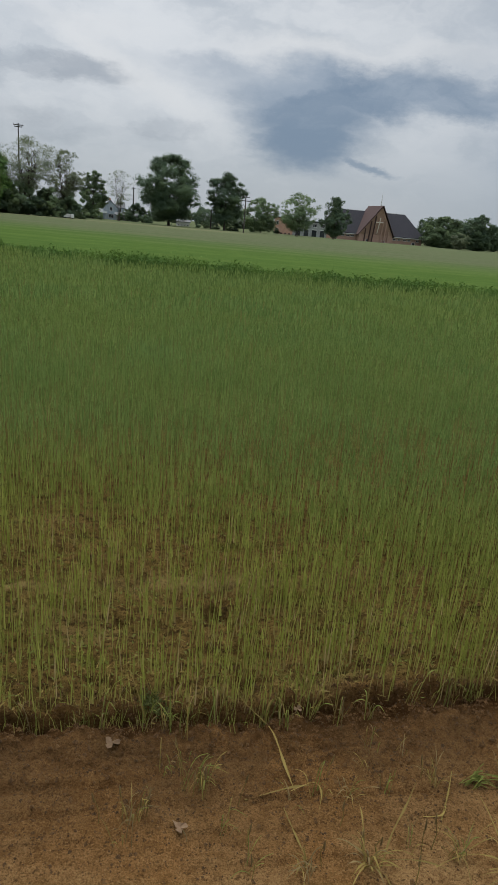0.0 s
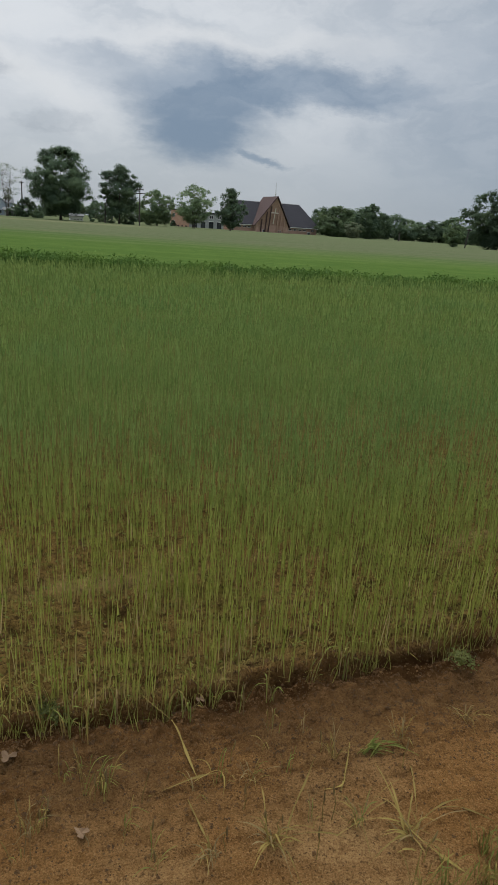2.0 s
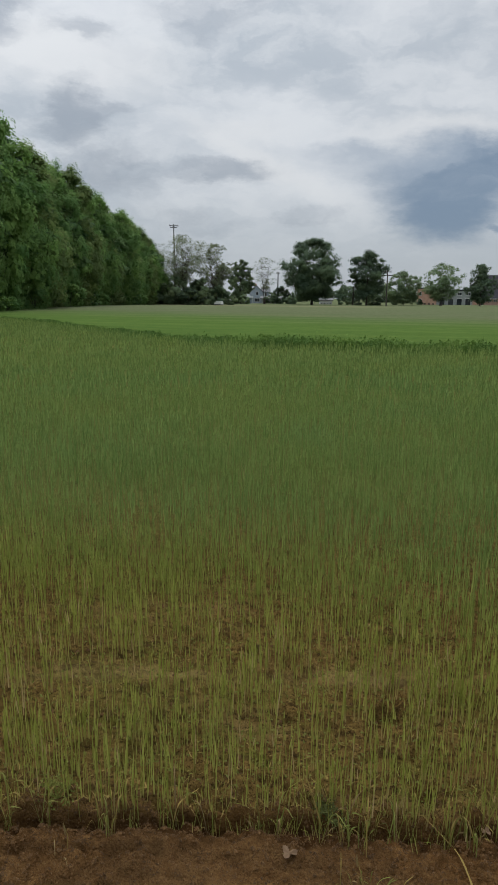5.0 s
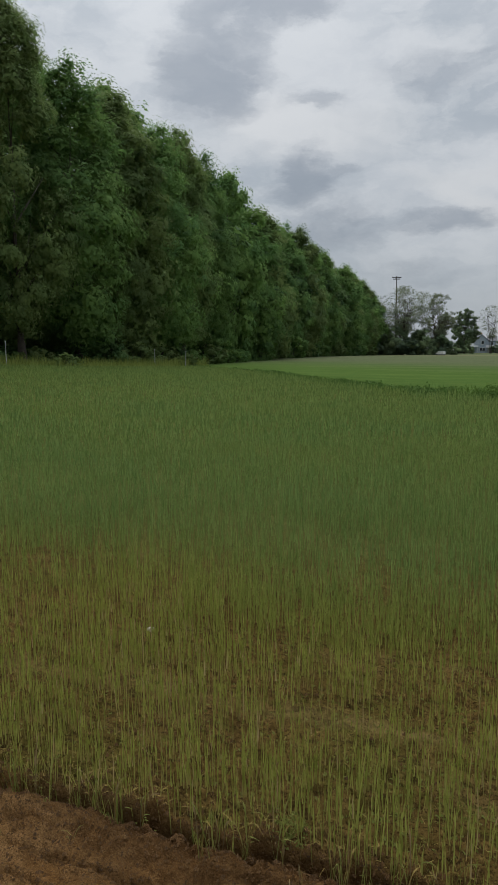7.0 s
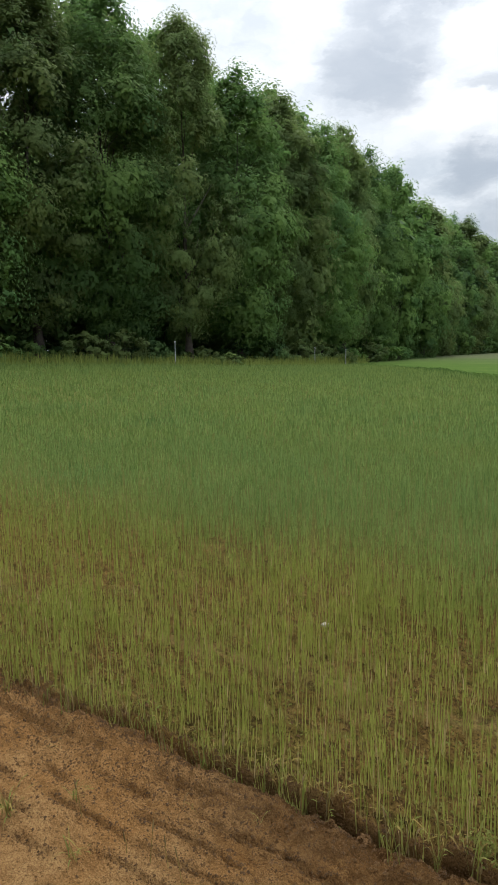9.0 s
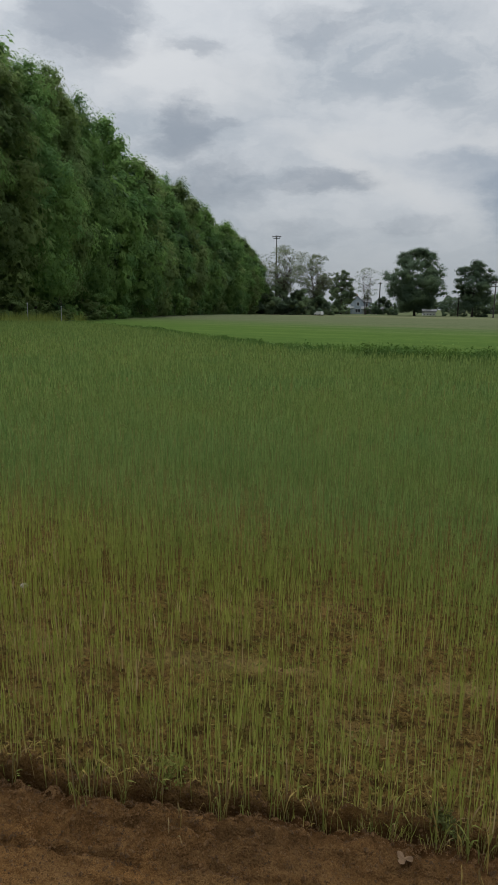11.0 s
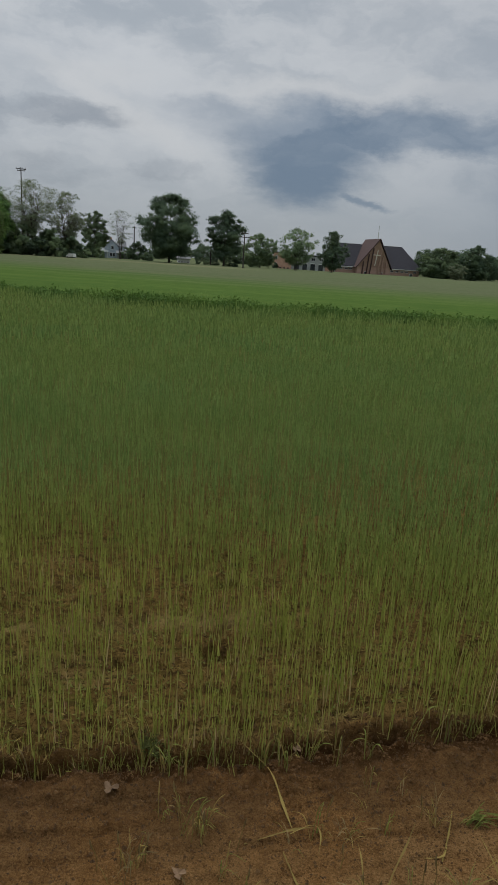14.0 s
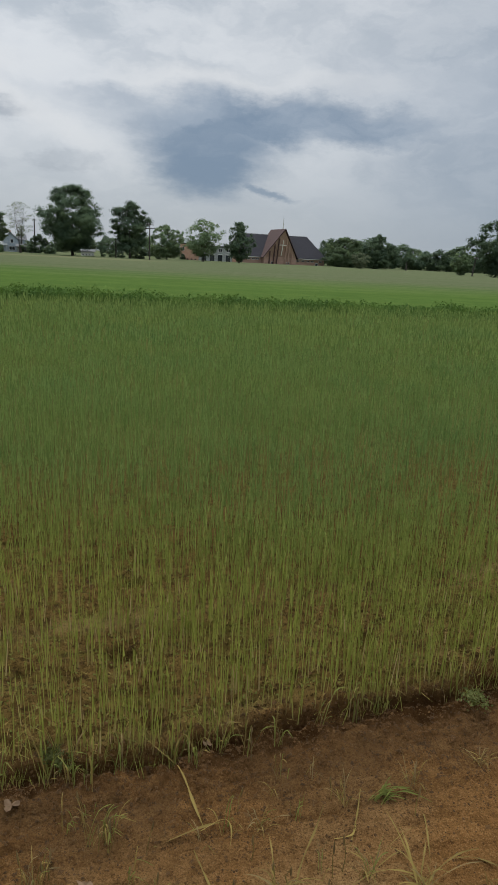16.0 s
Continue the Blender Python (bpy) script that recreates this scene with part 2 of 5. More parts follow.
def wobble(u):
    """How far the cut edge strays from a straight line."""
    line = np.interp(u, [-3.5, -3.0, -2.5, -2.1, -1.8, -1.3, -1.0, -0.7, -0.45, -0.12, 0.15, 0.46, 0.96, 1.5], [0.015, 0.0, 0.015, 0.01, -0.01, -0.02, -0.02, -0.005, 0.01, -0.01, -0.01, 0.02, 0.03, 0.02])
    return line + 0.010 * wave(u, 0, 9.7, 1.0) + 0.008 * wave(u, 0, 27.0, 2.0)


def land(x, y):
    rise = 1.1 * smooth(10, 36, -x) * (1 - smooth(5, 45, y))
    return rise - 0.75 * smooth(80, 215, y) + 0.10 * wave(x, y, 0.045) * smooth(15, 60, np.hypot(x, y))


HOLES = ((0.38, 2.41, 0.035), (-0.08, 2.49, 0.04), (0.95, 2.54, 0.03), (0.70, 2.47, 0.018), (-0.45, 2.33, 0.02))


def rough_noise(x, y, cell, seed):
    """Value noise on a lattice, vectorised."""
    r = np.random.default_rng(seed)
    tab = r.random((256, 256))
    fx, fy = x / cell, y / cell
    ix, iy = np.floor(fx).astype(int), np.floor(fy).astype(int)
    tx, ty = fx - ix, fy - iy
    tx, ty = tx * tx * (3 - 2 * tx), ty * ty * (3 - 2 * ty)
    g = lambda i, j: tab[i % 256, j % 256]
    return (g(ix, iy) * (1 - tx) + g(ix + 1, iy) * tx) * (1 - ty) + (g(ix, iy + 1) * (1 - tx) + g(ix + 1, iy + 1) * tx) * ty


def bare_strip(u, v):
    """A pale, trodden line in the young wheat, beside the track."""
    return np.exp(-((v - 0.80 - 0.03 * wave(u, v * 0, 1.3)) / 0.065) ** 2) * smooth(0.25, 0.6, rough_noise(u, v * 0, 0.55, 33)) * (0.3 + 0.45 * smooth(-1.2, -0.3, u))


def ground_z(x, y):
    u, v = to_uv(x, y)
    w = v - wobble(u)
    z = land(x, y)
    near = 1 - smooth(6, 14, np.hypot(x, y))
    # the plough's shallow furrow and the broken lip of the wheat side
    dip = -0.025 * np.exp(-((w + 0.045) / 0.05) ** 2) * (0.5 + 0.9 * rough_noise(u, v * 0, 0.35, 5)) * smooth(-2.8, -0.4, u)
    dip += -0.062 * (1 + 0.6 * smooth(-0.8, -1.5, u)) * np.exp(-((w + 0.022) / 0.017) ** 4) * (0.35 + 0.65 * smooth(0.05, 0.4, rough_noise(u, v * 0, 0.3, 15))) * smooth(0.5, -0.3, u) * smooth(-3.6, -2.4, u)
    dip += 0.040 * np.exp(-((w + 0.14) / 0.06) ** 2) * smooth(0.0, -0.9, u) * (0.5 + rough_noise(u, v, 0.14, 16))
    dip += -0.050 * np.exp(-((w + 0.022) / 0.015) ** 2) * smooth(0.15, 0.5, rough_noise(u, v * 0, 0.26, 17)) * smooth(-0.6, 0.3, u)
    for hx, hy, hr in HOLES:
        dip = dip - 0.11 * np.exp(-(((x - hx) / (hr * 1.4)) ** 2 + ((y - hy) / hr) ** 2) ** 2)
    dip = dip + (0.020 * smooth(-0.014, 0.004, w) + 0.045 * smooth(-0.075, 0.004, w) * smooth(0.1, 0.7, u)) * (1 - smooth(0.35, 1.6, v)) * (0.6 + 0.7 * rough_noise(u, v * 0, 0.5, 18))
    lip = 0.018 * np.exp(-((w - 0.06) / 0.07) ** 2) * (0.4 + rough_noise(u, v * 0, 0.16, 6))
    # grooves pressed by tyre lugs, running with the edge and broken into dashes
    vv = (v + 0.012 * wave(u, v, 1.6) + 0.020 * (rough_noise(u, v, 0.035, 7) - 0.5) + 0.012 * (rough_noise(u, v, 0.3, 11) - 0.5)) / 0.098
    lane = np.round(vv)
    worn = smooth(0.36, 0.58, rough_noise(u * 0.45, lane * 3.7, 0.12, 8))
    here = smooth(-0.10, -0.17, w) * (0.48 + 0.52 * smooth(-0.5, -1.2, u))
    groove = np.exp(-(np.abs(vv - lane) / 0.10) ** 4)
    berm = np.exp(-((np.abs(vv - lane) - 0.22) / 0.09) ** 2)
    ruts = (-0.021 * groove + 0.007 * berm * (0.4 + rough_noise(u, v, 0.03, 9))) * worn * here
    field = smooth(0.0, 0.12, w)
    clod = 0.010 * (rough_noise(u, v, 0.11, 1) - 0.5) + 0.012 * (rough_noise(u, v, 0.045, 2) - 0.5) + 0.012 * (rough_noise(u, v, 0.021, 3) - 0.5)
    clod = clod * (0.60 + 2.6 * smooth(-0.50, -0.06, w) * smooth(0.25, 0.0, w) + 1.2 * field)
    # pits between the clods of the sown soil
    clod = clod - 0.030 * field * smooth(0.60, 0.78, rough_noise(u * 0.7, v, 0.06, 12)) * (1 - smooth(3.0, 5.0, v))
    return z + (dip + lip + ruts + clod) * near


def mesh_of(name, verts, faces, mats, attrs=None, smooth_faces=False):
    """A mesh from arrays; faces all have the same number of corners."""
    me = bpy.data.meshes.new(name)
    verts, faces = np.asarray(verts, np.float32), np.asarray(faces, np.int32)
    k = faces.shape[1]
    me.vertices.add(len(verts))
    me.vertices.foreach_set("co", verts.ravel())
    me.loops.add(faces.size)
    me.loops.foreach_set("vertex_index", faces.ravel())
    me.polygons.add(len(faces))
    me.polygons.foreach_set("loop_start", np.arange(0, faces.size, k, dtype=np.int32))
    me.polygons.foreach_set("loop_total", np.full(len(faces), k, np.int32))
    for key, val in (attrs or {}).items():
        a = me.attributes.new(key, "FLOAT", "POINT")
        a.data.foreach_set("value", np.asarray(val, np.float32))
    me.polygons.foreach_set("use_smooth", np.full(len(faces), smooth_faces))
    me.update(calc_edges=True)
    for m in mats:
        me.materials.append(m)
    return me


def ground_fill(n):
    g = position(n)
    attr = lambda k: n.add("ShaderNodeAttribute", attribute_name=k).outputs["Fac"]
    deep = attr("deep")
    soil, green, ripe, damp, verge = attr("soil"), attr("green"), attr("ripe"), attr("damp"), attr("verge")
    n1, n2, n3 = n.noise(g, 2.3, 6), n.noise(g, 24, 8, 0.7), n.noise(g, 88, 4, 0.65)
    n4 = n.noise(g, 210, 3, 0.6)
    along = n.add("ShaderNodeMapping", inp={0: g, 2: (0, 0, -FURROW), 3: (1.0, 5.0, 1.0)}).outputs[0]
    n5 = n.noise(along, 3.0, 6, 0.6)
    earth = n.mix(n.span(n1, 0.35, 0.65), (0.232, 0.121, 0.043, 1), (0.305, 0.181, 0.077, 1))
    earth = n.mix(n.math("MULTIPLY", n.span(n5, 0.44, 0.66), 0.5), earth, (0.155, 0.076, 0.025, 1))
    earth = n.mix(n.math("MULTIPLY", n.span(n2, 0.48, 0.64), 0.55), earth, (0.128, 0.062, 0.020, 1))
    earth = n.mix(n.math("MULTIPLY", n.span(n4, 0.50, 0.60), 0.48), earth, (0.085, 0.042, 0.014, 1))
    earth = n.mix(n.math("MULTIPLY", n.span(n4, 0.44, 0.36), 0.35), earth, (0.385, 0.250, 0.120, 1))
    earth = n.mix(n.math("MULTIPLY", n.span(n3, 0.57, 0.64), 0.6), earth, (0.040, 0.021, 0.010, 1))
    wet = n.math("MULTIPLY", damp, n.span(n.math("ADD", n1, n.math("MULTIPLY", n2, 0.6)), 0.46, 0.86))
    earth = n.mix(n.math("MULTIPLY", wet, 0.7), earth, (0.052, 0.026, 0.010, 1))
    # litter and soil under the wheat, darkened: shade between stems is in the colour
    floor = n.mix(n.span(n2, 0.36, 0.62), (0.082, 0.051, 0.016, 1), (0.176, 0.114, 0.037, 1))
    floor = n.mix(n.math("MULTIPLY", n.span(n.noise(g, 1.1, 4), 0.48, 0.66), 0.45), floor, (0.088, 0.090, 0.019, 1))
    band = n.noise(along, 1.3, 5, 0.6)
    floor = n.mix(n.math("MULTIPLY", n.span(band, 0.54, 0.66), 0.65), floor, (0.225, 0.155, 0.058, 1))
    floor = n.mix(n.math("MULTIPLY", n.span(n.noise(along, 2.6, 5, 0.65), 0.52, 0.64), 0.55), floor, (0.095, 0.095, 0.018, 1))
    # near-black specks and streaks paint the shaded gaps between the stems
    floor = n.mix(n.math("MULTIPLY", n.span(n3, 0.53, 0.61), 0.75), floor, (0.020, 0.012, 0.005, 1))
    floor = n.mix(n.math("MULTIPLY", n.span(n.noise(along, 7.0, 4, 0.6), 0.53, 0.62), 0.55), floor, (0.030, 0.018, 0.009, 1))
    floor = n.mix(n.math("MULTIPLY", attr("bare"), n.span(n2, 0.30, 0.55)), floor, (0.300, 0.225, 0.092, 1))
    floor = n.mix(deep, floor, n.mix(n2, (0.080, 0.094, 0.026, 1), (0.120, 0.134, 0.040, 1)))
    stretch = n.add("ShaderNodeMapping", inp={0: g, 3: (0.05, 0.35, 1.0)}).outputs[0]
    s1, s2 = n.noise(stretch, 1.0, 5), n.noise(g, 1.6, 5, 0.7)
    lawn = n.mix(n.span(n.math("ADD", n.math("MULTIPLY", s1, 0.6), n.math("MULTIPLY", n.noise(g, 0.45, 6, 0.65), 0.4)), 0.35, 0.65), (0.062, 0.107, 0.026, 1), (0.085, 0.132, 0.033, 1))
    lawn = n.mix(n.span(s2, 0.45, 0.75), lawn, (0.054, 0.102, 0.026, 1))
    hay = n.mix(n.span(s1, 0.35, 0.65), (0.092, 0.114, 0.058, 1), (0.112, 0.122, 0.070, 1))
    hay = n.mix(n.span(s2, 0.45, 0.75), hay, (0.062, 0.080, 0.031, 1))
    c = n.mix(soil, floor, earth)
    c = n.mix(green, c, lawn)
    c = n.mix(n.span(n.math("ADD", ripe, n.math("MULTIPLY", n.math("SUBTRACT", s1, 0.5), 0.4)), 0.05, 0.95), c, hay)
    c = n.mix(verge, c, (0.140, 0.140, 0.078, 1))
    return surface(n, c, 0.92, 0.0, bump(n, n.math("SUBTRACT", n2, n.math("ADD", n.math("MULTIPLY", n3, 0.6), n.math("MULTIPLY", n4, 0.25))), 1.0, 0.03), 0.0)


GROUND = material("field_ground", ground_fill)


def build_ground():
    grow = lambda a, b, s, k: a + np.cumsum(s * k ** np.arange(int(math.log(1 + (b - a) * (k - 1) / s) / math.log(k)) + 1))
    up = np.concatenate([np.arange(-5.2, 3.2, 0.017), grow(3.2, 2500, 0.05, 1.18)])
    un = -5.2 - (grow(0, 2500, 0.05, 1.18))
    us = np.concatenate([un[::-1], up])
    vp = np.concatenate([np.arange(-1.45, -1.2, 0.02), np.arange(-1.2, -0.1, 0.0085), np.arange(-0.1, 0.1, 0.0075), np.arange(0.1, 1.6, 0.02), np.arange(1.6, 4.0, 0.045), np.arange(4.0, 30.0, 0.6), grow(30, 2500, 0.9, 1.14)])
    vn = -1.45 - grow(0, 2500, 0.03, 1.22)
    vs = np.concatenate([vn[::-1], vp])
    U, V = np.meshgrid(us, vs, indexing="ij")
    X, Y = from_uv(U, V)
    Z = ground_z(X, Y)
    nu, nv = U.shape
    idx = np.arange(nu * nv).reshape(nu, nv)
    faces = np.stack([idx[:-1, :-1], idx[1:, :-1], idx[1:, 1:], idx[:-1, 1:]], -1).reshape(-1, 4)
    w = V - wobble(U)
    far = smooth(-0.3, 0.5, Y - strip_y(X))
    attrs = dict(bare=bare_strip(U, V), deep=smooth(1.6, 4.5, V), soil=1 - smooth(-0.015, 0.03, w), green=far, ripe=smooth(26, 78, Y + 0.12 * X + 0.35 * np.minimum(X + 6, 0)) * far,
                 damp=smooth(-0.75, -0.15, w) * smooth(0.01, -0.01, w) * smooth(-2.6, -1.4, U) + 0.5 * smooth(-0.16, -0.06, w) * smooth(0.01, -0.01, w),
                 verge=smooth(168, 186, Y) * (1 - smooth(195, 204, Y)) * smooth(0, -20, X))
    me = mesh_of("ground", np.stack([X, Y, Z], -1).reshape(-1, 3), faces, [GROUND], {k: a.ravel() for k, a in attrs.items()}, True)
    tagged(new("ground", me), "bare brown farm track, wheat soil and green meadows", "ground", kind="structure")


build_ground()


# ---------------------------------------------------------------- blades and leaves from arrays
def frames_for(d):
    """Two directions square to each row of d."""
    a = np.where(np.abs(d[:, 2:3]) > 0.9, [[1.0, 0, 0]], [[0, 0, 1.0]])
    s = np.cross(d, a)
    s /= np.linalg.norm(s, axis=1, keepdims=True)
    return s, np.cross(s, d)


def ribbons(roots, heads, lens, widths, droop, rows=3, r=rng):
    """Grass blades: tapered strips that start along heads and bow over. Returns verts, quads, height along."""
    n = len(roots)
    a = r.random(n) * 2 * math.pi
    side = np.stack([np.cos(a), np.sin(a), np.zeros(n)], 1)
    out = np.cross(side, np.array([0, 0, 1.0]))
    vs, hs = [], []
    for i in range(rows + 1):
        s = i / rows
        c = roots + heads * (lens * s)[:, None] + out * (droop * lens * s * s)[:, None] - np.array([0, 0, 1.0]) * (np.abs(droop) * lens * 0.55 * s ** 3)[:, None]
        wd = widths * (1.0 if i == 0 else (1 - s) ** 0.6 + 0.04)
        vs += [c - side * wd[:, None] / 2, c + side * wd[:, None] / 2]
        hs += [np.full(n, s), np.full(n, s)]
    V = np.stack(vs, 1)
    base = (np.arange(n) * 2 * (rows + 1))[:, None]
    q = np.concatenate([base + np.array([[2 * i, 2 * i + 1, 2 * i + 3, 2 * i + 2]]) for i in range(rows)], 1).reshape(-1, 4)
    return V.reshape(-1, 3), q, np.stack(hs, 1).ravel()


def join(parts):
    vs, qs, hs, o = [], [], [], 0
    for v, q, h in parts:
        vs.append(v), qs.append(q + o), hs.append(h)
        o += len(v)
    return np.concatenate(vs), np.concatenate(qs), np.concatenate(hs)


def wheat_fill(n):
    g = n.add("ShaderNodeNewGeometry")
    h = n.add("ShaderNodeAttribute", attribute_name="along").outputs["Fac"]
    lush = n.add("ShaderNodeAttribute", attribute_name="lush").outputs["Fac"]
    rnd = g.outputs["Random Per Island"]
    foot = n.mix(rnd, (0.320, 0.225, 0.100, 1), (0.300, 0.270, 0.078, 1))
    thin = n.mix(rnd, (0.182, 0.208, 0.035, 1), (0.338, 0.346, 0.084, 1))
    full = n.mix(rnd, (0.092, 0.158, 0.045, 1), (0.216, 0.306, 0.098, 1))
    patch = n.span(n.noise(g.outputs["Position"], 0.55, 4), 0.40, 0.66)
    top = n.mix(n.math("MULTIPLY", lush, n.math("ADD", 0.86, n.math("MULTIPLY", patch, 0.14))), thin, full)
    c = n.mix(n.span(n.math("ADD", h, n.math("MULTIPLY", lush, 1.1)), -0.05, 0.42), foot, top)
    dry = n.math("GREATER_THAN", n.math("SUBTRACT", rnd, n.math("MULTIPLY", lush, 0.2)), 0.965)
    c = n.mix(dry, c, (0.400, 0.310, 0.150, 1))
    s = surface(n, c, 0.6, 0.0, None, 0.08)
    t = n.add("ShaderNodeBsdfTranslucent", inp={0: c})
    return n.add("ShaderNodeMixShader", inp={0: 0.5, 1: s, 2: t.outputs[0]}).outputs[0]


WHEAT = material("green_wheat", wheat_fill)


def build_wheat():
    r = np.random.default_rng(11)
    parts, lush_all = [], []
    # (least and greatest distance, plants a square metre, thickness factor)
    for r0, r1, dens, fat in ((0.0, 4.4, 1450, 1.0), (4.4, 7.0, 680, 1.15), (7.0, 11.0, 330, 1.5), (11.0, 18.0, 170, 2.2), (18.0, 60.0, 80, 3.2)):
        lim = min(r1, 46)
        x0, x1, y0, y1 = -min(lim, 34), min(lim, 18), 0.0, lim
        n = int((x1 - x0) * (y1 - y0) * dens)
        x, y = r.uniform(x0, x1, n), r.uniform(y0, y1, n)
        u, v = to_uv(x, y)
        # drilled in rows, 17 cm apart, drawn together a little
        w = v - wobble(u)
        row = np.round(w / 0.17) * 0.17
        w = np.where(v < 9, row + (w - row) * 0.55, w)
        v = w + wobble(u)
        x, y = from_uv(u, v)
        d = np.hypot(x, y)
        keep = (d >= r0) & (d < r1) & (w > -0.012) & (y < strip_y(x)) & (x > wood_x(y) + 2.2)
        # thin, patchy stand near the track, plants bunched; full stand further in
        near = 1 - smooth(0.8, 6.0, v + 0.35 * np.clip(u, -2.0, 1.5))
        cover = 0.95 - 0.30 * near + 0.70 * (rough_noise(u, v, 0.32, 21) - 0.5) * near + 0.35 * (rough_noise(u, v, 1.1, 22) - 0.5) * near
        cover = cover + 1.0 * (rough_noise(u, v, 0.065 * max(1.0, fat * 0.8), 27) - 0.5) * (0.55 + 0.45 * near)
        cover = cover * (1 - 0.85 * bare_strip(u, v))
        band = rough_noise(u * 0.13 + 0.03 * wave(u, v, 1.1), v, 0.155, 26)
        cover = cover * (1 - near * smooth(0.08, 0.22, v) * (0.45 - 0.8 * smooth(0.2, 0.75, band)))
        cover = np.maximum(cover + 0.25 * np.exp(-(v / 0.22) ** 2), 0.10)
        for hx, hy, hr in HOLES:
            keep &= ~((np.abs(x - hx) < hr * 1.7) & (y > hy - 0.13) & (y < hy + hr * 1.3))
        keep &= r.random(n) < cover
        x, y, u, v = x[keep], y[keep], u[keep], v[keep]
        n = len(x)
        root = np.stack([x, y, ground_z(x, y) - 0.01], 1)
        tall = (0.238 + 0.06 * smooth(1.0, 6.0, v)) * np.clip(r.normal(0.98, 0.17, n), 0.45, 1.35) * (0.85 + 0.3 * rough_noise(u, v, 0.5, 24))
        tall *= 0.85 + 0.15 * smooth(0.0, 0.3, v)
        lean = r.normal(0, 0.045, (n, 2))
        head = np.stack([lean[:, 0], lean[:, 1], np.ones(n)], 1)
        head /= np.linalg.norm(head, axis=1, keepdims=True)
        lush = smooth(0.4, 2.9, v + 0.35 * np.clip(u, -2.0, 1.5)) * 0.95 + 0.2 * (rough_noise(u, v, 0.9, 25) - 0.5)

        def put(p, per):
            parts.append(p)
            lush_all.append(np.repeat(lush, per))

        def blade(lo, hi, length, width, spread, droop, rows, keyed=0.45):
            p = ribbons(root + head * (tall * r.uniform(lo, hi, n))[:, None], head + r.normal(0, spread, (n, 3)), tall * r.uniform(*length, n), width * r.uniform(0.6, 1.3, n), r.normal(0, droop, n), rows, r)
            put((p[0], p[1], keyed + 0.5 * p[2]), 2 * (rows + 1))
        if fat < 1.2:
            put(ribbons(root, head, tall * 0.86, 0.0044 * fat * r.uniform(0.75, 1.25, n), r.normal(0, 0.03, n), 2, r), 6)
            blade(0.58, 0.80, (0.20, 0.36), 0.0042 * fat, 0.04, 0.10, 2)
            blade(0.30, 0.60, (0.18, 0.32), 0.0040 * fat, 0.06, 0.18, 1)
        elif fat < 1.6:
            put(ribbons(root, head, tall * 0.9, 0.0036 * fat * r.uniform(0.75, 1.2, n), r.normal(0, 0.04, n), 1, r), 4)
            blade(0.30, 0.55, (0.26, 0.42), 0.0066 * fat, 0.12, 0.20, 1)
            blade(0.52, 0.76, (0.26, 0.42), 0.0066 * fat, 0.10, 0.16, 1)
        else:
            blade(0.05, 0.40, (0.32, 0.50), 0.0100 * fat, 0.08, 0.10, 1, 0.2)
            blade(0.40, 0.70, (0.30, 0.48), 0.0100 * fat, 0.09, 0.14, 1)
    v, q, h = join(parts)
    me = mesh_of("wheat", v, q, [WHEAT], {"along": h, "lush": np.concatenate(lush_all)}, True)
    tagged(new("wheat", me), "thin young green wheat growing on brown soil", "wheat", kind="stuff")


build_wheat()


# ---------------------------------------------------------------- trees
def part(name, data, parent, label=""):
    ob = new(name, data)
    ob.parent = parent
    if label:
        ob["label"] = label
    return ob


def tubes(paths, sides=6):
    """Tapered limbs: a list of (points, radii)."""
    vs, qs, o = [], [], 0
    for pts, rad in paths:
        pts = np.asarray(pts, float)
        d = np.gradient(pts, axis=0)
        d /= np.linalg.norm(d, axis=1, keepdims=True) + 1e-9
        s, t = frames_for(d)
        a = np.arange(sides) * 2 * math.pi / sides
        ring = pts[:, None] + (s[:, None] * np.cos(a)[None, :, None] + t[:, None] * np.sin(a)[None, :, None]) * np.asarray(rad)[:, None, None]
        vs.append(ring.reshape(-1, 3))
        m = len(pts)
        for i in range(m - 1):
            for k in range(sides):
                qs.append((o + i * sides + k, o + (i + 1) * sides + k, o + (i + 1) * sides + (k + 1) % sides, o + i * sides + (k + 1) % sides))
        o += m * sides
    return np.concatenate(vs), np.array(qs)


def leaves(centres, normals, size, r, slim=0.78, small=False):
    """Pointed leaves, each a folded lozenge; small: plain three-cornered ones for far crowns."""
    n = len(centres)
    normals = normals / (np.linalg.norm(normals, axis=1, keepdims=True) + 1e-9)
    s, t = frames_for(normals)
    a = r.random(n) * 2 * math.pi
    p = s * np.cos(a)[:, None] + t * np.sin(a)[:, None]
    q = np.cross(normals, p)
    L = (size * r.uniform(0.6, 1.3, n))[:, None]
    lift = normals * L * 0.12
    if small:
        V = np.stack([centres - p * L * 0.45 + q * L * slim * 0.5, centres - p * L * 0.45 - q * L * slim * 0.5 + lift, centres + p * L * 0.65], 1)
        return V.reshape(-1, 3), np.arange(n * 3).reshape(-1, 3)
    V = np.stack([centres - p * L * 0.5, centres + q * L * slim * 0.5 + lift, centres + p * L * 0.55, centres - q * L * slim * 0.5 + lift], 1)
    return V.reshape(-1, 3), np.arange(n * 4).reshape(-1, 4)


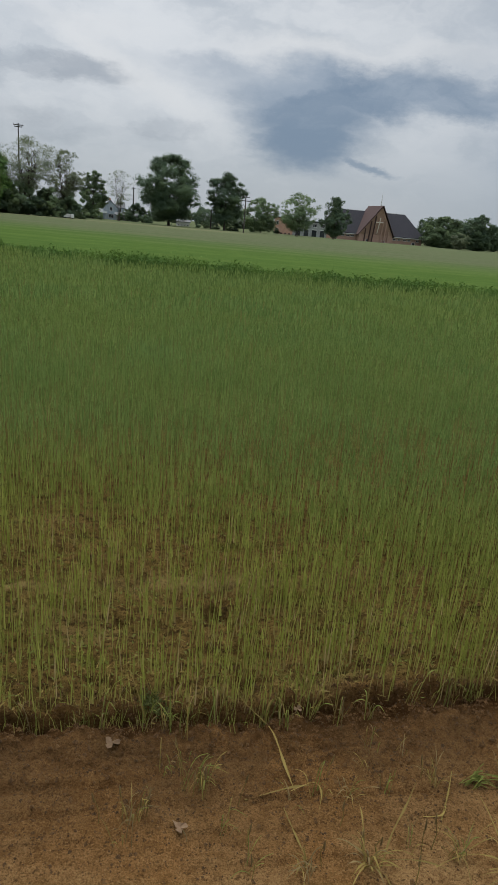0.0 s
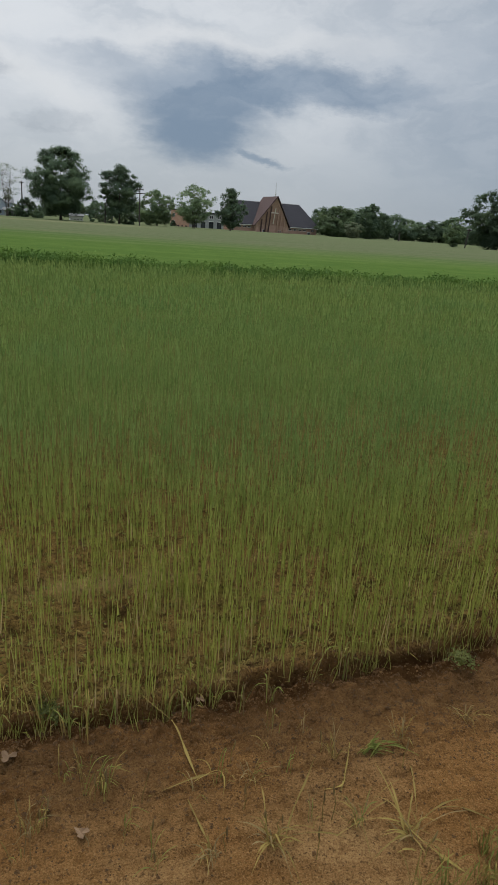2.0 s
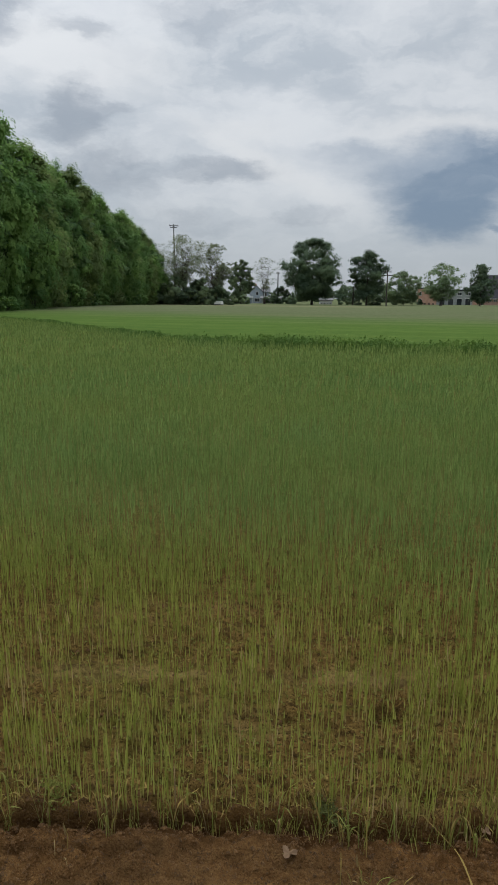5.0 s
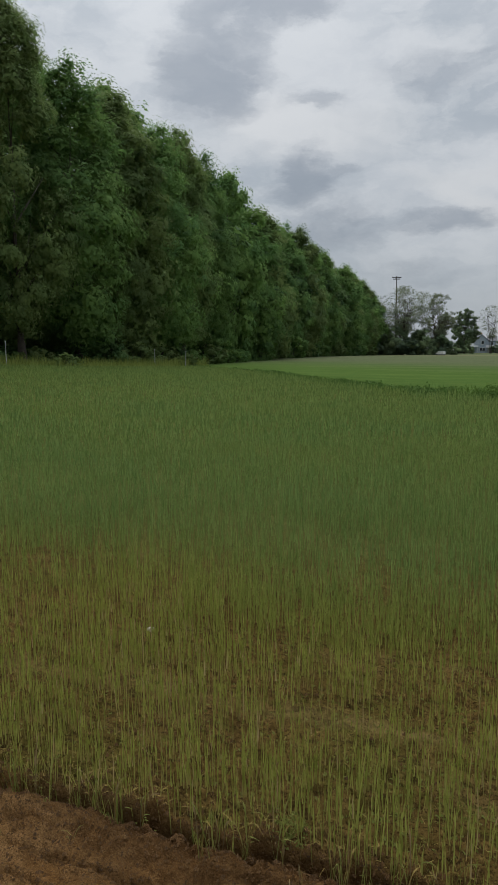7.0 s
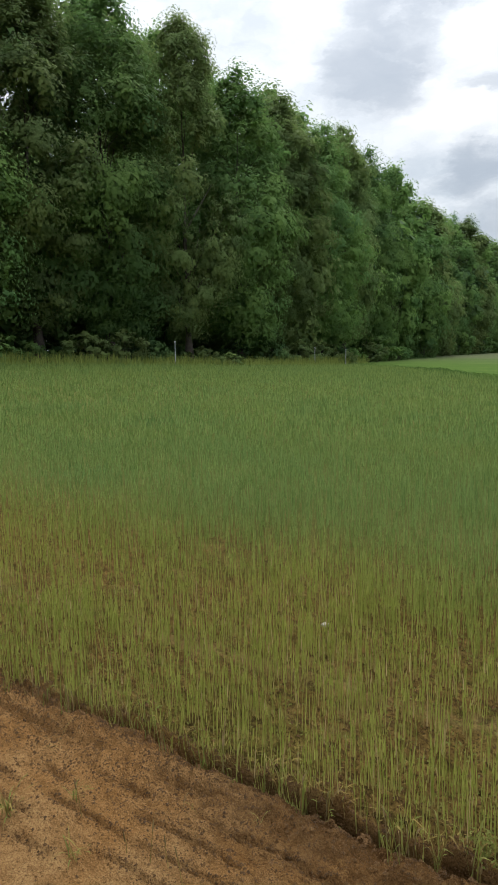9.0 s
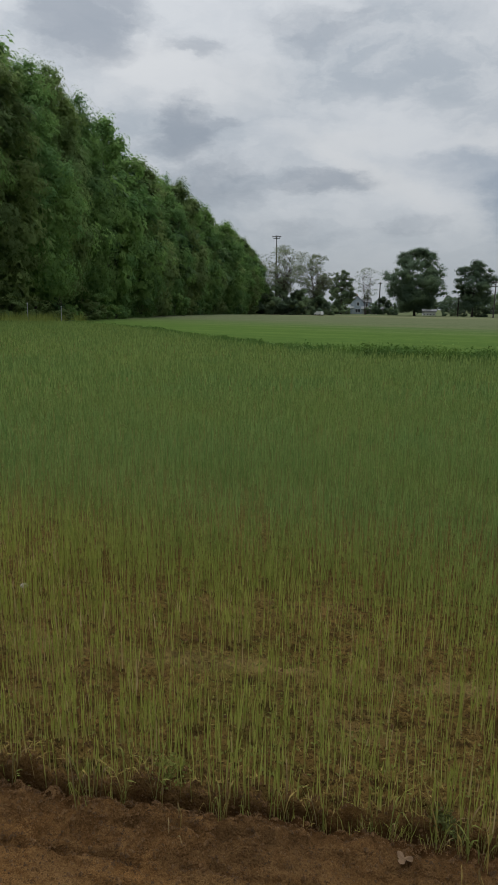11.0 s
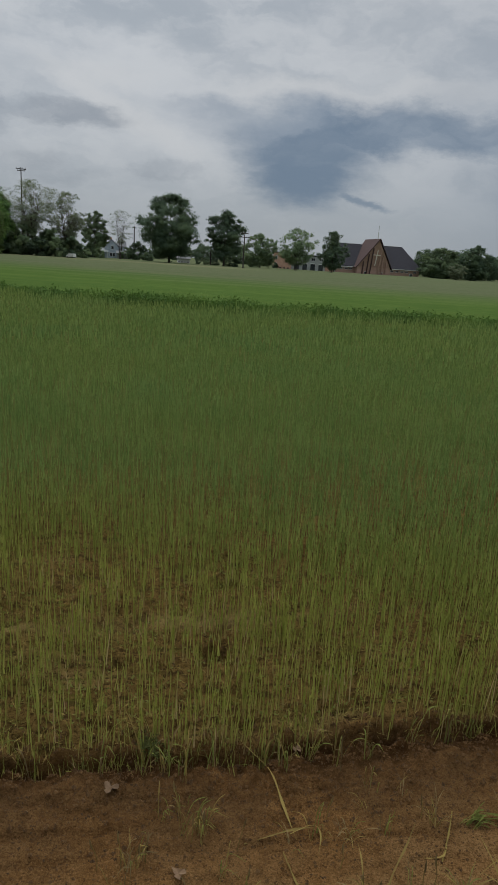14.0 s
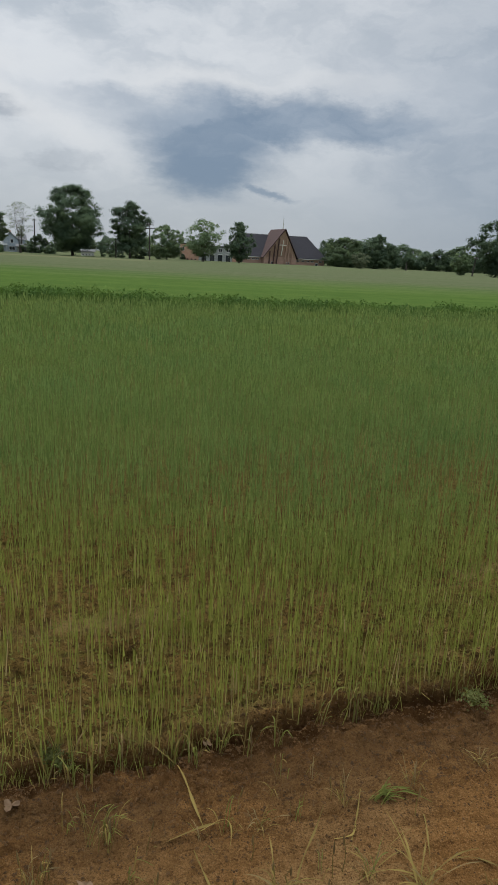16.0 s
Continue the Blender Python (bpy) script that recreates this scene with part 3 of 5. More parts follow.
def tree(name, seed, height, width, low, count, leaf, leaf_mat, label, clumps=46, bushy=0.9, trunks=1, peak=0.62, fill=0.35, depth=None, thin_back=1.0, spray=1.0, up=0.68, hang=0.25, full=0.65, core=0.12, dome=0.85, lumps=11, skin=0.35, limbs=34, stout=1.0):
    """A tree with its foot at the origin: trunk and limbs, and a crown made of many leaf sprays.
    low: height at which the crown begins; peak: where it is widest (0 low, 1 top); bushy: share of round spray, the rest open."""
    r = np.random.default_rng(seed)
    root = new(name)
    depth = depth or width
    ch = height - low
    # centres of the sprays within an egg-shaped crown, most of them near its skin
    C, R = [], []
    while len(C) < clumps:
        s = r.random()
        half = math.sin(math.pi * min(1, s ** (math.log(0.5) / math.log(peak)))) ** full
        a = r.random() * 2 * math.pi
        k = math.sqrt(r.uniform(skin, 1.0))
        bump_ = 0.86 + 0.16 * math.sin(a * 2 + seed) + 0.10 * math.sin(a * 5 + s * 4)
        x, y = math.cos(a) * half * width / 2 * k * bump_ * 0.86, math.sin(a) * half * depth / 2 * k * bump_ * 0.86
        C.append((x, y, low + ch * (0.04 + 0.90 * s)))
        R.append(min(width, ch) * spray * r.uniform(0.10, 0.20) * (1.15 - 0.35 * s))
    C, R = np.array(C), np.array(R)
    # wood
    paths = []
    for k in range(trunks):
        a = 2 * math.pi * k / trunks + r.random()
        spread = 0.0 if trunks == 1 else width * 0.20
        tip = np.array([math.cos(a) * spread, math.sin(a) * spread, height * 0.80])
        foot = np.array([math.cos(a), math.sin(a), 0]) * (0.0 if trunks == 1 else width * 0.025)
        s = np.linspace(0, 1, 8)[:, None]
        pts = foot * (1 - s) + tip * s ** np.array([[1.5, 1.5, 1.0]]) + r.normal(0, 0.010 * height, (8, 3)) * np.sin(s * math.pi) * [1, 1, 0.2]
        rad = height * 0.015 / math.sqrt(trunks) * (1 - 0.93 * s[:, 0]) * (1 + 0.7 * np.exp(-s[:, 0] * 18))
        paths.append((pts, rad))
        for j in range(k, min(clumps, limbs * trunks), trunks):
            c = C[j]
            hz = min(max(c[2] - 0.35 * math.hypot(c[0], c[1]) - 0.08 * height, height * 0.12), height * 0.74) / (height * 0.80)
            b = np.array([np.interp(hz, s[:, 0], pts[:, m]) for m in range(3)])
            b[2] = hz * height * 0.80
            mid = b * 0.5 + c * 0.5 + r.normal(0, 0.03 * height, 3) * [1, 1, 0.5] + [0, 0, 0.02 * height]
            w0 = np.interp(hz, s[:, 0], rad) * 0.5 * stout
            paths.append((np.array([b, mid, c + [0, 0, R[j] * 0.5]]), np.array([w0, w0 * 0.55, w0 * 0.12])))
    v, q = tubes(paths, 5)
    part("trunk", mesh_of("trunk", v, q, [BARK], None, True), root)
    # leaves: every bough is a lumpy mound of smaller sprays, leafy on the skin and closed inside
    share = R ** 2 / np.sum(R ** 2)
    pts, nrm, tone, big = [], [], [], []
    for c, rad, sh in zip(C, R, share):
        m = max(12, int(count * sh * (thin_back if c[0] < -width * 0.12 else 1.0)))
        away = np.array([c[0], c[1], (c[2] - low - ch * 0.45) * 0.8])
        away /= np.linalg.norm(away) + 1e-6
        k = int(lumps * r.uniform(0.8, 1.25))
        sc = r.normal(0, 1, (k, 3)) + away * 0.55 + [0, 0, 0.25]
        sc /= np.linalg.norm(sc, axis=1, keepdims=True)
        sc *= r.uniform(0.55, 1.0, (k, 1))
        sr = r.uniform(0.26, 0.44, k)
        j = r.choice(k, m, p=sr ** 2 / np.sum(sr ** 2))
        d = r.normal(0, 1, (m, 3))
        d[:, 2] = np.where(r.random(m) < dome, np.abs(d[:, 2]), d[:, 2])
        d /= np.linalg.norm(d, axis=1, keepdims=True)
        inner = r.random(m) < core
        o = sc[j] + d * (sr[j] * (1 - fill * r.random(m) ** 1.6))[:, None]
        stray = r.random(m) > bushy
        o = np.where(stray[:, None], sc[j] * r.uniform(0.3, 1.25, (m, 1)) + d * 0.16, o)
        o = np.where(inner[:, None], sc[j] * 0.72 + d * 0.18, o)
        o[:, 2] *= up
        o[:, 2] -= hang * (o[:, 0] ** 2 + o[:, 1] ** 2)
        pts.append(c + o * rad * 1.25)
        big.append(np.where(inner, 2.2, 1.0))
        tone.append(np.clip(r.random() ** 1.6 + r.normal(0, 0.12, k)[j], 0, 1))
        nrm.append(d * 0.7 + sc[j] * 0.5 + away * 0.35 + [0, 0, 0.42] + r.normal(0, 0.05, (m, 3)))
    pts, nrm = np.concatenate(pts), np.concatenate(nrm)
    pts[:, 2] = np.maximum(pts[:, 2], 0.15)
    pts[:, 2] = low + (pts[:, 2] - low) * np.where(pts[:, 2] > low, ch / (np.percentile(pts[:, 2], 99.7) - low), 1.0)
    pts[:, 0] *= width / 2 / np.percentile(np.abs(pts[:, 0]), 98.5)
    pts[:, 1] *= depth / 2 / np.percentile(np.abs(pts[:, 1]), 98.5)
    v, q = leaves(pts, nrm, leaf * np.concatenate(big), r, 0.8, True)
    me = mesh_of("crown", v, q, [leaf_mat], {"spray": np.repeat(np.concatenate(tone), 3)}, True)
    # shade by the shape of the sprays, as dense foliage does
    nrm = nrm / np.linalg.norm(nrm, axis=1, keepdims=True)
    me.normals_split_custom_set_from_vertices(np.repeat(nrm, 3, axis=0).tolist())
    part("crown", me, root)
    return tagged(root, label, "tree")


def put_at(ob, az, dist, turn=0.0, s=1.0, sink=0.1, sz=None):
    x, y = at(az, dist)
    ob.matrix_basis = pose(x, y, float(land(np.array(x), np.array(y))) - sink, 0, 0, turn) @ Matrix.Diagonal((s, s, sz or s, 1))
    return ob


# the wood: a few grown trees, each repeated with its own size and turn
def build_wood():
    r = np.random.default_rng(5)
    lab = "tall broadleaf tree in full green leaf at the wood's edge"
    near = [tree("wood_tree", 40 + k, 21.5, w, low, 92000 if k < 2 else 62000, 0.15 if k < 2 else 0.19, m, lab, cl, 0.97, 1, pk, 0.3, None, 0.12, 0.95, 0.88, 0.08, 0.65, 0.24, 0.55, lumps=14, skin=0.25) for k, (w, low, cl, pk, m) in enumerate(((11.5, 1.8, 105, 0.40, WOOD_LEAF), (10.0, 2.4, 90, 0.44, WOOD_MIX), (12.0, 1.6, 105, 0.40, WOOD_LEAF), (10.0, 2.0, 90, 0.46, WOOD_MIX)))]
    mid = [tree("wood_tree", 60 + k, 21.5, w, low, 22000, 0.34, WOOD_LEAF if k else WOOD_MIX, lab, 80, 0.93, 1, 0.44, 0.3, None, 1.0, 0.9, 0.88, 0.06, 0.6, 0.22, 0.55) for k, (w, low) in enumerate(((13.0, 0.3), (12.0, 0.5), (14.0, 0.3)))]
    back = [tree("wood_tree", 70 + k, 21.5, 13.0, 0.2, 6000, 0.85, WOOD_SHADED, "broadleaf tree standing deeper in the wood", 50, 0.85, 1, 0.5, core=0.0) for k in range(2)]
    used = set()

    def grow(kind, k, x, y, h, s):
        p = kind[k % len(kind)]
        m = pose(x, y, float(land(np.array(x), np.array(y))) - 0.1, 0, 0, r.uniform(-50, 30)) @ Matrix.Diagonal((s, s, h / 21.5, 1))
        if p.name not in used:
            used.add(p.name)
            p.matrix_basis = m
            p["group"] = "trees of the wood"
        else:
            copy_thing(p, m)["group"] = "trees of the wood"
    azs = [-80, -66, -54.4, -50.3, -46.7, -43.6, -40.0, -37.3, -33.8, -31.4, -28.8, -27.5, -25.5, -23.2, -22.0, -18]
    els = [31, 28.5, 25.6, 23.9, 22.7, 20.0, 19.2, 17.2, 15.0, 10.4, 9.7, 8.9, 7.0, 5.8, 3.9, 2.8]

    def height(x, y):
        d = math.hypot(x, y)
        return 1.6 + d * math.tan(radians(float(np.interp(math.degrees(math.atan2(x, y) + math.atan(2.5 / d)), azs, els))))
    y, k = -12.0, 0
    while y < 215:
        x = float(wood_x(y)) - 3.6
        d = math.hypot(x, y)
        tall = min(max(height(x, y), 12), 26) * (r.uniform(0.895, 0.945) if d < 44 else r.uniform(0.97, 1.02) if d < 60 else r.uniform(0.91, 0.97)) - float(land(np.array(x), np.array(y))) * 0.5
        grow((near[:2] if y < 32 else near[2:]) if d < 80 and y > 7 else mid, k, x + r.uniform(-1.0, 0.8), y, tall, r.uniform(0.78, 1.0))
        k += 1
        y += (6.0 if d < 78 else 8.0) * r.uniform(0.85, 1.2)
    for row, (off, step) in enumerate(((8.0, 6.5), (16.0, 9.0))):
        y = -20.0 + row * 3
        while y < (200 if row == 0 else 120):
            x = float(wood_x(y)) - off
            full_leaf = row == 0 and y < 62
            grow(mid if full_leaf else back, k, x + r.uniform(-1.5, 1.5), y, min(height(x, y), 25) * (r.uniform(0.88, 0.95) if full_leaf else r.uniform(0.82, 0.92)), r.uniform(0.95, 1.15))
            k += 1
            y += step * r.uniform(0.8, 1.2)


build_wood()


# ---------------------------------------------------------------- trees beyond the fields
def build_far_trees():
    def one(name, seed, az, R, top, wide, low, count, leaf, mat_, label, **kw):
        """top: height over the ground; wide: crown width, both in metres."""
        t = tree(name, seed, top, wide, low, count, leaf, mat_, label, spray=kw.pop("spray", 0.62), up=0.9, hang=0.05, full=0.5, dome=0.35, fill=0.35, skin=0.08, core=kw.pop("core", 0.2), **kw)
        return put_at(t, az, R, 20 * seed)
    one("oak_tree", 101, -9.35, 240, 22.3, 22.0, 2.6, 62000, 0.32, HAZED_DARK, "large dark green oak with a broad full crown", clumps=150, bushy=0.97, peak=0.5)
    one("elm_tree", 102, -4.85, 235, 18.0, 13.0, 2.6, 34000, 0.29, HAZED_DARK, "dark green tree with an uneven stepped crown", clumps=60, bushy=0.97, peak=0.5, spray=0.8)
    one("ash_tree", 103, -20.2, 215, 21.0, 14.5, 6.5, 19000, 0.25, HAZED_PALE, "tall airy tree with thin pale leaves and bare limbs", clumps=130, bushy=0.80, trunks=4, limbs=40, stout=3.4, spray=0.55, core=0.0, peak=0.62)
    one("ash_tree", 104, -17.4, 215, 18.5, 10.6, 4.5, 16000, 0.25, HAZED_PALE, "airy pale tree with several upright trunks", clumps=100, bushy=0.80, trunks=3, limbs=40, stout=3.4, spray=0.55, core=0.0, peak=0.6)
    one("maple_tree", 105, -15.3, 260, 16.2, 9.6, 1.5, 16640, 0.32, HAZED_LEAF, "green maple tree beside the farmhouse", clumps=116, bushy=1.0, peak=0.42)
    one("young_tree", 106, -13.3, 255, 17.0, 8.4, 5.0, 4160, 0.20, HAZED_PALE, "thin-leaved tree in front of the farmhouse", clumps=90, bushy=0.6, trunks=2, limbs=45, stout=1.5, spray=0.45, core=0.0)
    one("round_tree", 107, -1.85, 250, 11.9, 11.6, 1.0, 20000, 0.27, HAZED_LEAF, "rounded grey-green tree beside the brick hall", clumps=112, bushy=1.0, peak=0.42)
    one("open_tree", 108, 1.1, 245, 14.4, 13.0, 2.4, 14720, 0.27, HAZED_LEAF, "open branching tree in front of the brick hall", clumps=128, bushy=0.72, trunks=2, peak=0.5)
    one("dense_tree", 109, 4.1, 250, 14.2, 10.4, 1.2, 20000, 0.26, HAZED_DARK, "dense dark tree beside the church", clumps=112, bushy=0.90, peak=0.42)
    one("broad_tree", 110, 12.75, 310, 12.6, 17.4, 0.4, 22400, 0.41, HAZED_LEAF, "broad green tree behind the church", clumps=163, bushy=0.90, peak=0.4)
    one("round_tree", 111, 15.35, 300, 14.0, 11.4, 0.5, 20800, 0.36, HAZED_DARK, "dark round-headed tree past the church", clumps=137, bushy=0.90, peak=0.5)
    one("small_tree", 112, 14.0, 285, 6.2, 7.4, 0.3, 8320, 0.27, HAZED_PALE, "small pale green tree past the church", clumps=65, bushy=1.0)
    one("huge_tree", 113, 26.2, 200, 16.3, 22.0, 0.8, 46000, 0.36, HAZED_DARK, "huge dark tree with a broad crown", clumps=230, bushy=1.0, peak=0.45)
    one("small_tree", 114, 22.0, 215, 8.4, 6.4, 0.4, 9600, 0.27, HAZED_LEAF, "smaller tree beside the huge dark one", clumps=76, bushy=1.0)
    # the row closing the view on the right
    row = [tree("row_tree", 120 + k, h, w, 0.6, 8000, 0.44, m, "green tree in a long hedge row", clumps=102, bushy=0.90, peak=0.42, spray=0.8, up=1.0, hang=0.05, full=0.5, dome=0.4) for k, (h, w, m) in enumerate(((11.5, 13, HAZED_DARK), (10.5, 14, HAZED_LEAF), (10.0, 12, HAZED_DARK)))]
    r = np.random.default_rng(9)
    for k in range(15):
        az, R = 11.4 + k * 1.0, 345 + r.uniform(-8, 8)
        m = Matrix.Diagonal((r.uniform(0.85, 1.1),) * 2 + (r.uniform(0.85, 1.08) * (1.15 - 0.018 * k), 1))
        x, y = at(az, R)
        m = pose(x, y, float(land(np.array(x), np.array(y))) - 0.1, 0, 0, r.uniform(0, 360)) @ m
        ob = row[k] if k < 3 else copy_thing(row[k % 3], m)
        ob.matrix_basis, ob["group"] = m, "trees of the far hedge row"
    # distant trees behind the farm
    for k in range(16):
        az = -26 + k * 1.75 + r.uniform(-0.4, 0.4)
        R = 420 + r.uniform(-20, 20)
        x, y = at(az, R)
        s = r.uniform(0.8, 1.15)
        m = pose(x, y, float(land(np.array(x), np.array(y))) - 0.1, 0, 0, r.uniform(0, 360)) @ Matrix.Diagonal((s, s, s * r.uniform(0.55, 0.85), 1))
        copy_thing(row[k % 3], m)["group"] = "trees of the far hedge row"


build_far_trees()


# ---------------------------------------------------------------- bushes, weeds and rough grass
def bush(name, seed, high, wide, count, leaf, mat_, label):
    t = tree(name, seed, high, wide, 0.05, count, leaf, mat_, label, clumps=26, bushy=0.8, trunks=3, peak=0.4, spray=0.8, up=1.0, hang=0.05, full=0.5, dome=0.4)
    t["category"] = "bush"
    return t


def build_bushes():
    r = np.random.default_rng(31)
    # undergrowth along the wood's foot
    kinds = [bush("woodland_bush", 200 + k, 2.6, 3.6, 2400, 0.19, m, "low leafy bush at the foot of the wood") for k, m in enumerate((WOOD_LEAF, WOOD_MIX, WOOD_SHADED))]
    used = set()
    y = 9.0
    while y < 190:
        d = math.hypot(float(wood_x(y)), y)
        x = float(wood_x(y)) + r.uniform(-2.6, -0.6)
        s = r.uniform(0.5, 1.05) * (1.0 if d < 80 else 1.5)
        p = kinds[r.integers(0, 3)]
        m = pose(x, y, float(land(np.array(x), np.array(y))) - 0.05, 0, 0, r.uniform(0, 360)) @ Matrix.Diagonal((s, s, s * r.uniform(0.7, 1.2), 1))
        ob = copy_thing(p, m) if p.name in used else p
        used.add(p.name)
        ob.matrix_basis, ob["group"] = m, "bushes along the wood"
        y += r.uniform(2.2, 4.2) * (1.0 if d < 80 else 2.2)
    # backing bushes further in, their dark leaf tone painting the shade there
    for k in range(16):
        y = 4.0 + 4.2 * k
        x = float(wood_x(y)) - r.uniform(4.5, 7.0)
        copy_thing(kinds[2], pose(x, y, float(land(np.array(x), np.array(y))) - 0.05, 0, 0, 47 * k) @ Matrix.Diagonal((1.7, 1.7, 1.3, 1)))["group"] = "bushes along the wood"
    # two clear bushes by the stakes
    for k, (az, R, s) in enumerate(((-48.3, 44.5, 0.95), (-38.3, 58.5, 1.1))):
        x, y = at(az, R)
        copy_thing(kinds[1], pose(x, y, float(land(np.array(x), np.array(y))) - 0.05, 0, 0, 70 * k) @ Matrix.Diagonal((s, s, s * 0.8, 1)))["group"] = "bushes along the wood"
    # hedge below the airy trees, and scrub beside the farm
    far = [bush("hedge_bush", 210 + k, 8.5, 9.0, 9000, 0.38, m, "dense green bush in an old hedge") for k, m in enumerate((HAZED_DARK, HAZED_LEAF))]
    spots = [(-22.0, 212, 0.95), (-20.9, 208, 0.95), (-19.6, 206, 0.85), (-18.4, 208, 0.9), (-17.2, 207, 0.75), (-16.3, 220, 0.65), (-19.0, 218, 0.85), (-20.2, 219, 0.85), (-17.8, 221, 0.8), (-21.6, 222, 0.9), (-15.6, 262, 0.7), (-14.9, 250, 0.45), (-12.0, 275, 0.8), (-11.2, 270, 0.55), (-7.0, 255, 0.28),
             (-6.3, 250, 0.32), (-5.6, 246, 0.35), (-4.6, 242, 0.40), (-3.9, 240, 0.45), (-2.5, 262, 0.35), (-8.0, 275, 0.3), (-12.8, 285, 0.75), (-15.9, 280, 0.5), (-21.5, 230, 0.9), (-0.6, 290, 0.4)]
    for k, (az, R, s) in enumerate(spots):
        x, y = at(az, R)
        m = pose(x, y, float(land(np.array(x), np.array(y))) - 0.1, 0, 0, 50 * k) @ Matrix.Diagonal((s, s, s * (0.9 + 0.2 * math.sin(k * 2.3)), 1))
        ob = far[k] if k < 2 else copy_thing(far[k % 2], m)
        ob.matrix_basis, ob["group"] = m, "hedge bushes by the farm"
    x, y = at(-10.95, 262)
    c = tree("conifer_shrub", 230, 4.2, 2.8, 0.1, 900, 0.5, HAZED_DARK, "small dark cone-shaped evergreen shrub", clumps=18, bushy=0.9, peak=0.25)
    c.matrix_basis = pose(x, y, -0.75, 0, 0, 0)


build_bushes()


def new_weeds(v, q):
    tagged(new("broadleaf_weeds", mesh_of("broadleaf_weeds", v, q, [WEED_LEAF])), "strip of dark green broadleaf weeds beside the wheat", "weeds", kind="stuff")


def build_weed_strip():
    """The weedy, uncut strip between wheat and meadow."""
    r = np.random.default_rng(41)
    parts, pl, nl = [], [], []
    n = 12000
    x = r.uniform(-33, 24, n)
    y = strip_y(x) + r.uniform(-0.15, 1.5, n)
    g = ground_z(x, y)
    size = (0.15 + 0.36 * rough_noise(x, y, 1.3, 51) * rough_noise(x, y, 0.5, 53) + 0.08 * rough_noise(x, y, 0.35, 54)) * r.uniform(0.6, 1.15, n) * (0.62 + 0.38 * smooth(-12, -2, x))
    for k in range(7):
        o = r.normal(0, 1, (n, 3)) * np.array([0.35, 0.35, 0.14]) * size[:, None]
        pl.append(np.stack([x, y, g + size * r.uniform(0.2, 1.1, n)], 1) + o)
        nl.append(o + np.array([0, 0, 0.25]) + r.normal(0, 0.3, (n, 3)))
    pts = np.concatenate(pl)
    pts[:, 2] = np.maximum(pts[:, 2], np.tile(g, 7) + 0.03)
    v, q = leaves(pts, np.concatenate(nl), 0.075, r, 0.75, True)
    new_weeds(v, q)
    root = np.stack([x, y, g], 1)
    parts.append(ribbons(root, np.tile([[0, 0, 1.0]], (n, 1)) + r.normal(0, 0.2, (n, 3)), size * 1.2, np.full(n, 0.013), r.normal(0, 0.3, n), 2, r))
    v, q, h = join(parts)
    tagged(new("strip_grass", mesh_of("strip_grass", v, q, [WEED_LEAF])), "rank green grass growing through the weeds", "weeds", kind="stuff")


build_weed_strip()


def build_margin_grass():
    """Tall grass where the wheat meets the wood."""
    r = np.random.default_rng(43)
    n = 9000
    y = r.uniform(4, 50, n)
    x = wood_x(y) + r.uniform(-1.0, 2.8, n)
    root = np.stack([x, y, ground_z(x, y)], 1)
    L = r.uniform(0.45, 0.95, n) * (0.7 + 0.5 * rough_noise(x, y, 2.0, 52))
    v, q, h = ribbons(root, np.tile([[0, 0, 1.0]], (n, 1)) + r.normal(0, 0.08, (n, 3)), L, np.full(n, 0.035), r.normal(0, 0.12, n), 2, r)
    tagged(new("margin_grass", mesh_of("margin_grass", v, q, [WHEAT], {"along": 0.5 + h * 0.5, "lush": np.full(len(v), 0.5)})), "tall green grass along the edge of the wood", "grass", kind="stuff")


build_margin_grass()


# ---------------------------------------------------------------- buildings
def solid(verts, faces, mat_, name):
    me = bpy.data.meshes.new(name)
    me.from_pydata([tuple(v) for v in verts], [], faces)
    me.materials.append(mat_)
    bm = bmesh.new()
    bm.from_mesh(me)
    bmesh.ops.recalc_face_normals(bm, faces=bm.faces)
    bm.to_mesh(me)
    bm.free()
    return me


def block(x0, x1, y0, y1, z0, z1, mat_, name="block"):
    v = [(x, y, z) for z in (z0, z1) for x, y in ((x0, y0), (x1, y0), (x1, y1), (x0, y1))]
    return solid(v, [(0, 1, 2, 3), (4, 5, 6, 7), (0, 1, 5, 4), (1, 2, 6, 5), (2, 3, 7, 6), (3, 0, 4, 7)], mat_, name)


def plate(corners, thick, mat_, name):
    """A thick sheet through the given corners."""
    c = [Vector(p) for p in corners]
    nrm = (c[1] - c[0]).cross(c[2] - c[0]).normalized() * thick
    k = len(c)
    v = c + [p + nrm for p in c]
    f = [tuple(range(k)), tuple(range(k, 2 * k))] + [(i, (i + 1) % k, k + (i + 1) % k, k + i) for i in range(k)]
    return solid(v, f, mat_, name)


def window(parent, x, y, z, w, h, glass=GLASS, frame_mat=WHITE, bars=1, facing=-1):
    """A window on a wall that faces -y (or +x when facing is 1); bars: upright panes."""
    if facing < 0:
        f = part("window", block(x, x + w, y - 0.10, y + 0.02, z, z + h, frame_mat, "window"), parent)
        pw = (w - 0.12 * (bars + 1)) / bars
        for k in range(bars):
            px = x + 0.12 + k * (pw + 0.12)
            part("pane", block(px, px + pw, y - 0.13, y - 0.08, z + 0.12, z + h - 0.12, glass, "pane"), f)
    else:
        f = part("window", block(x - 0.02, x + 0.10, y, y + w, z, z + h, frame_mat, "window"), parent)
        part("pane", block(x + 0.08, x + 0.13, y + 0.12, y + w - 0.12, z + 0.12, z + h - 0.12, glass, "pane"), f)
    return f


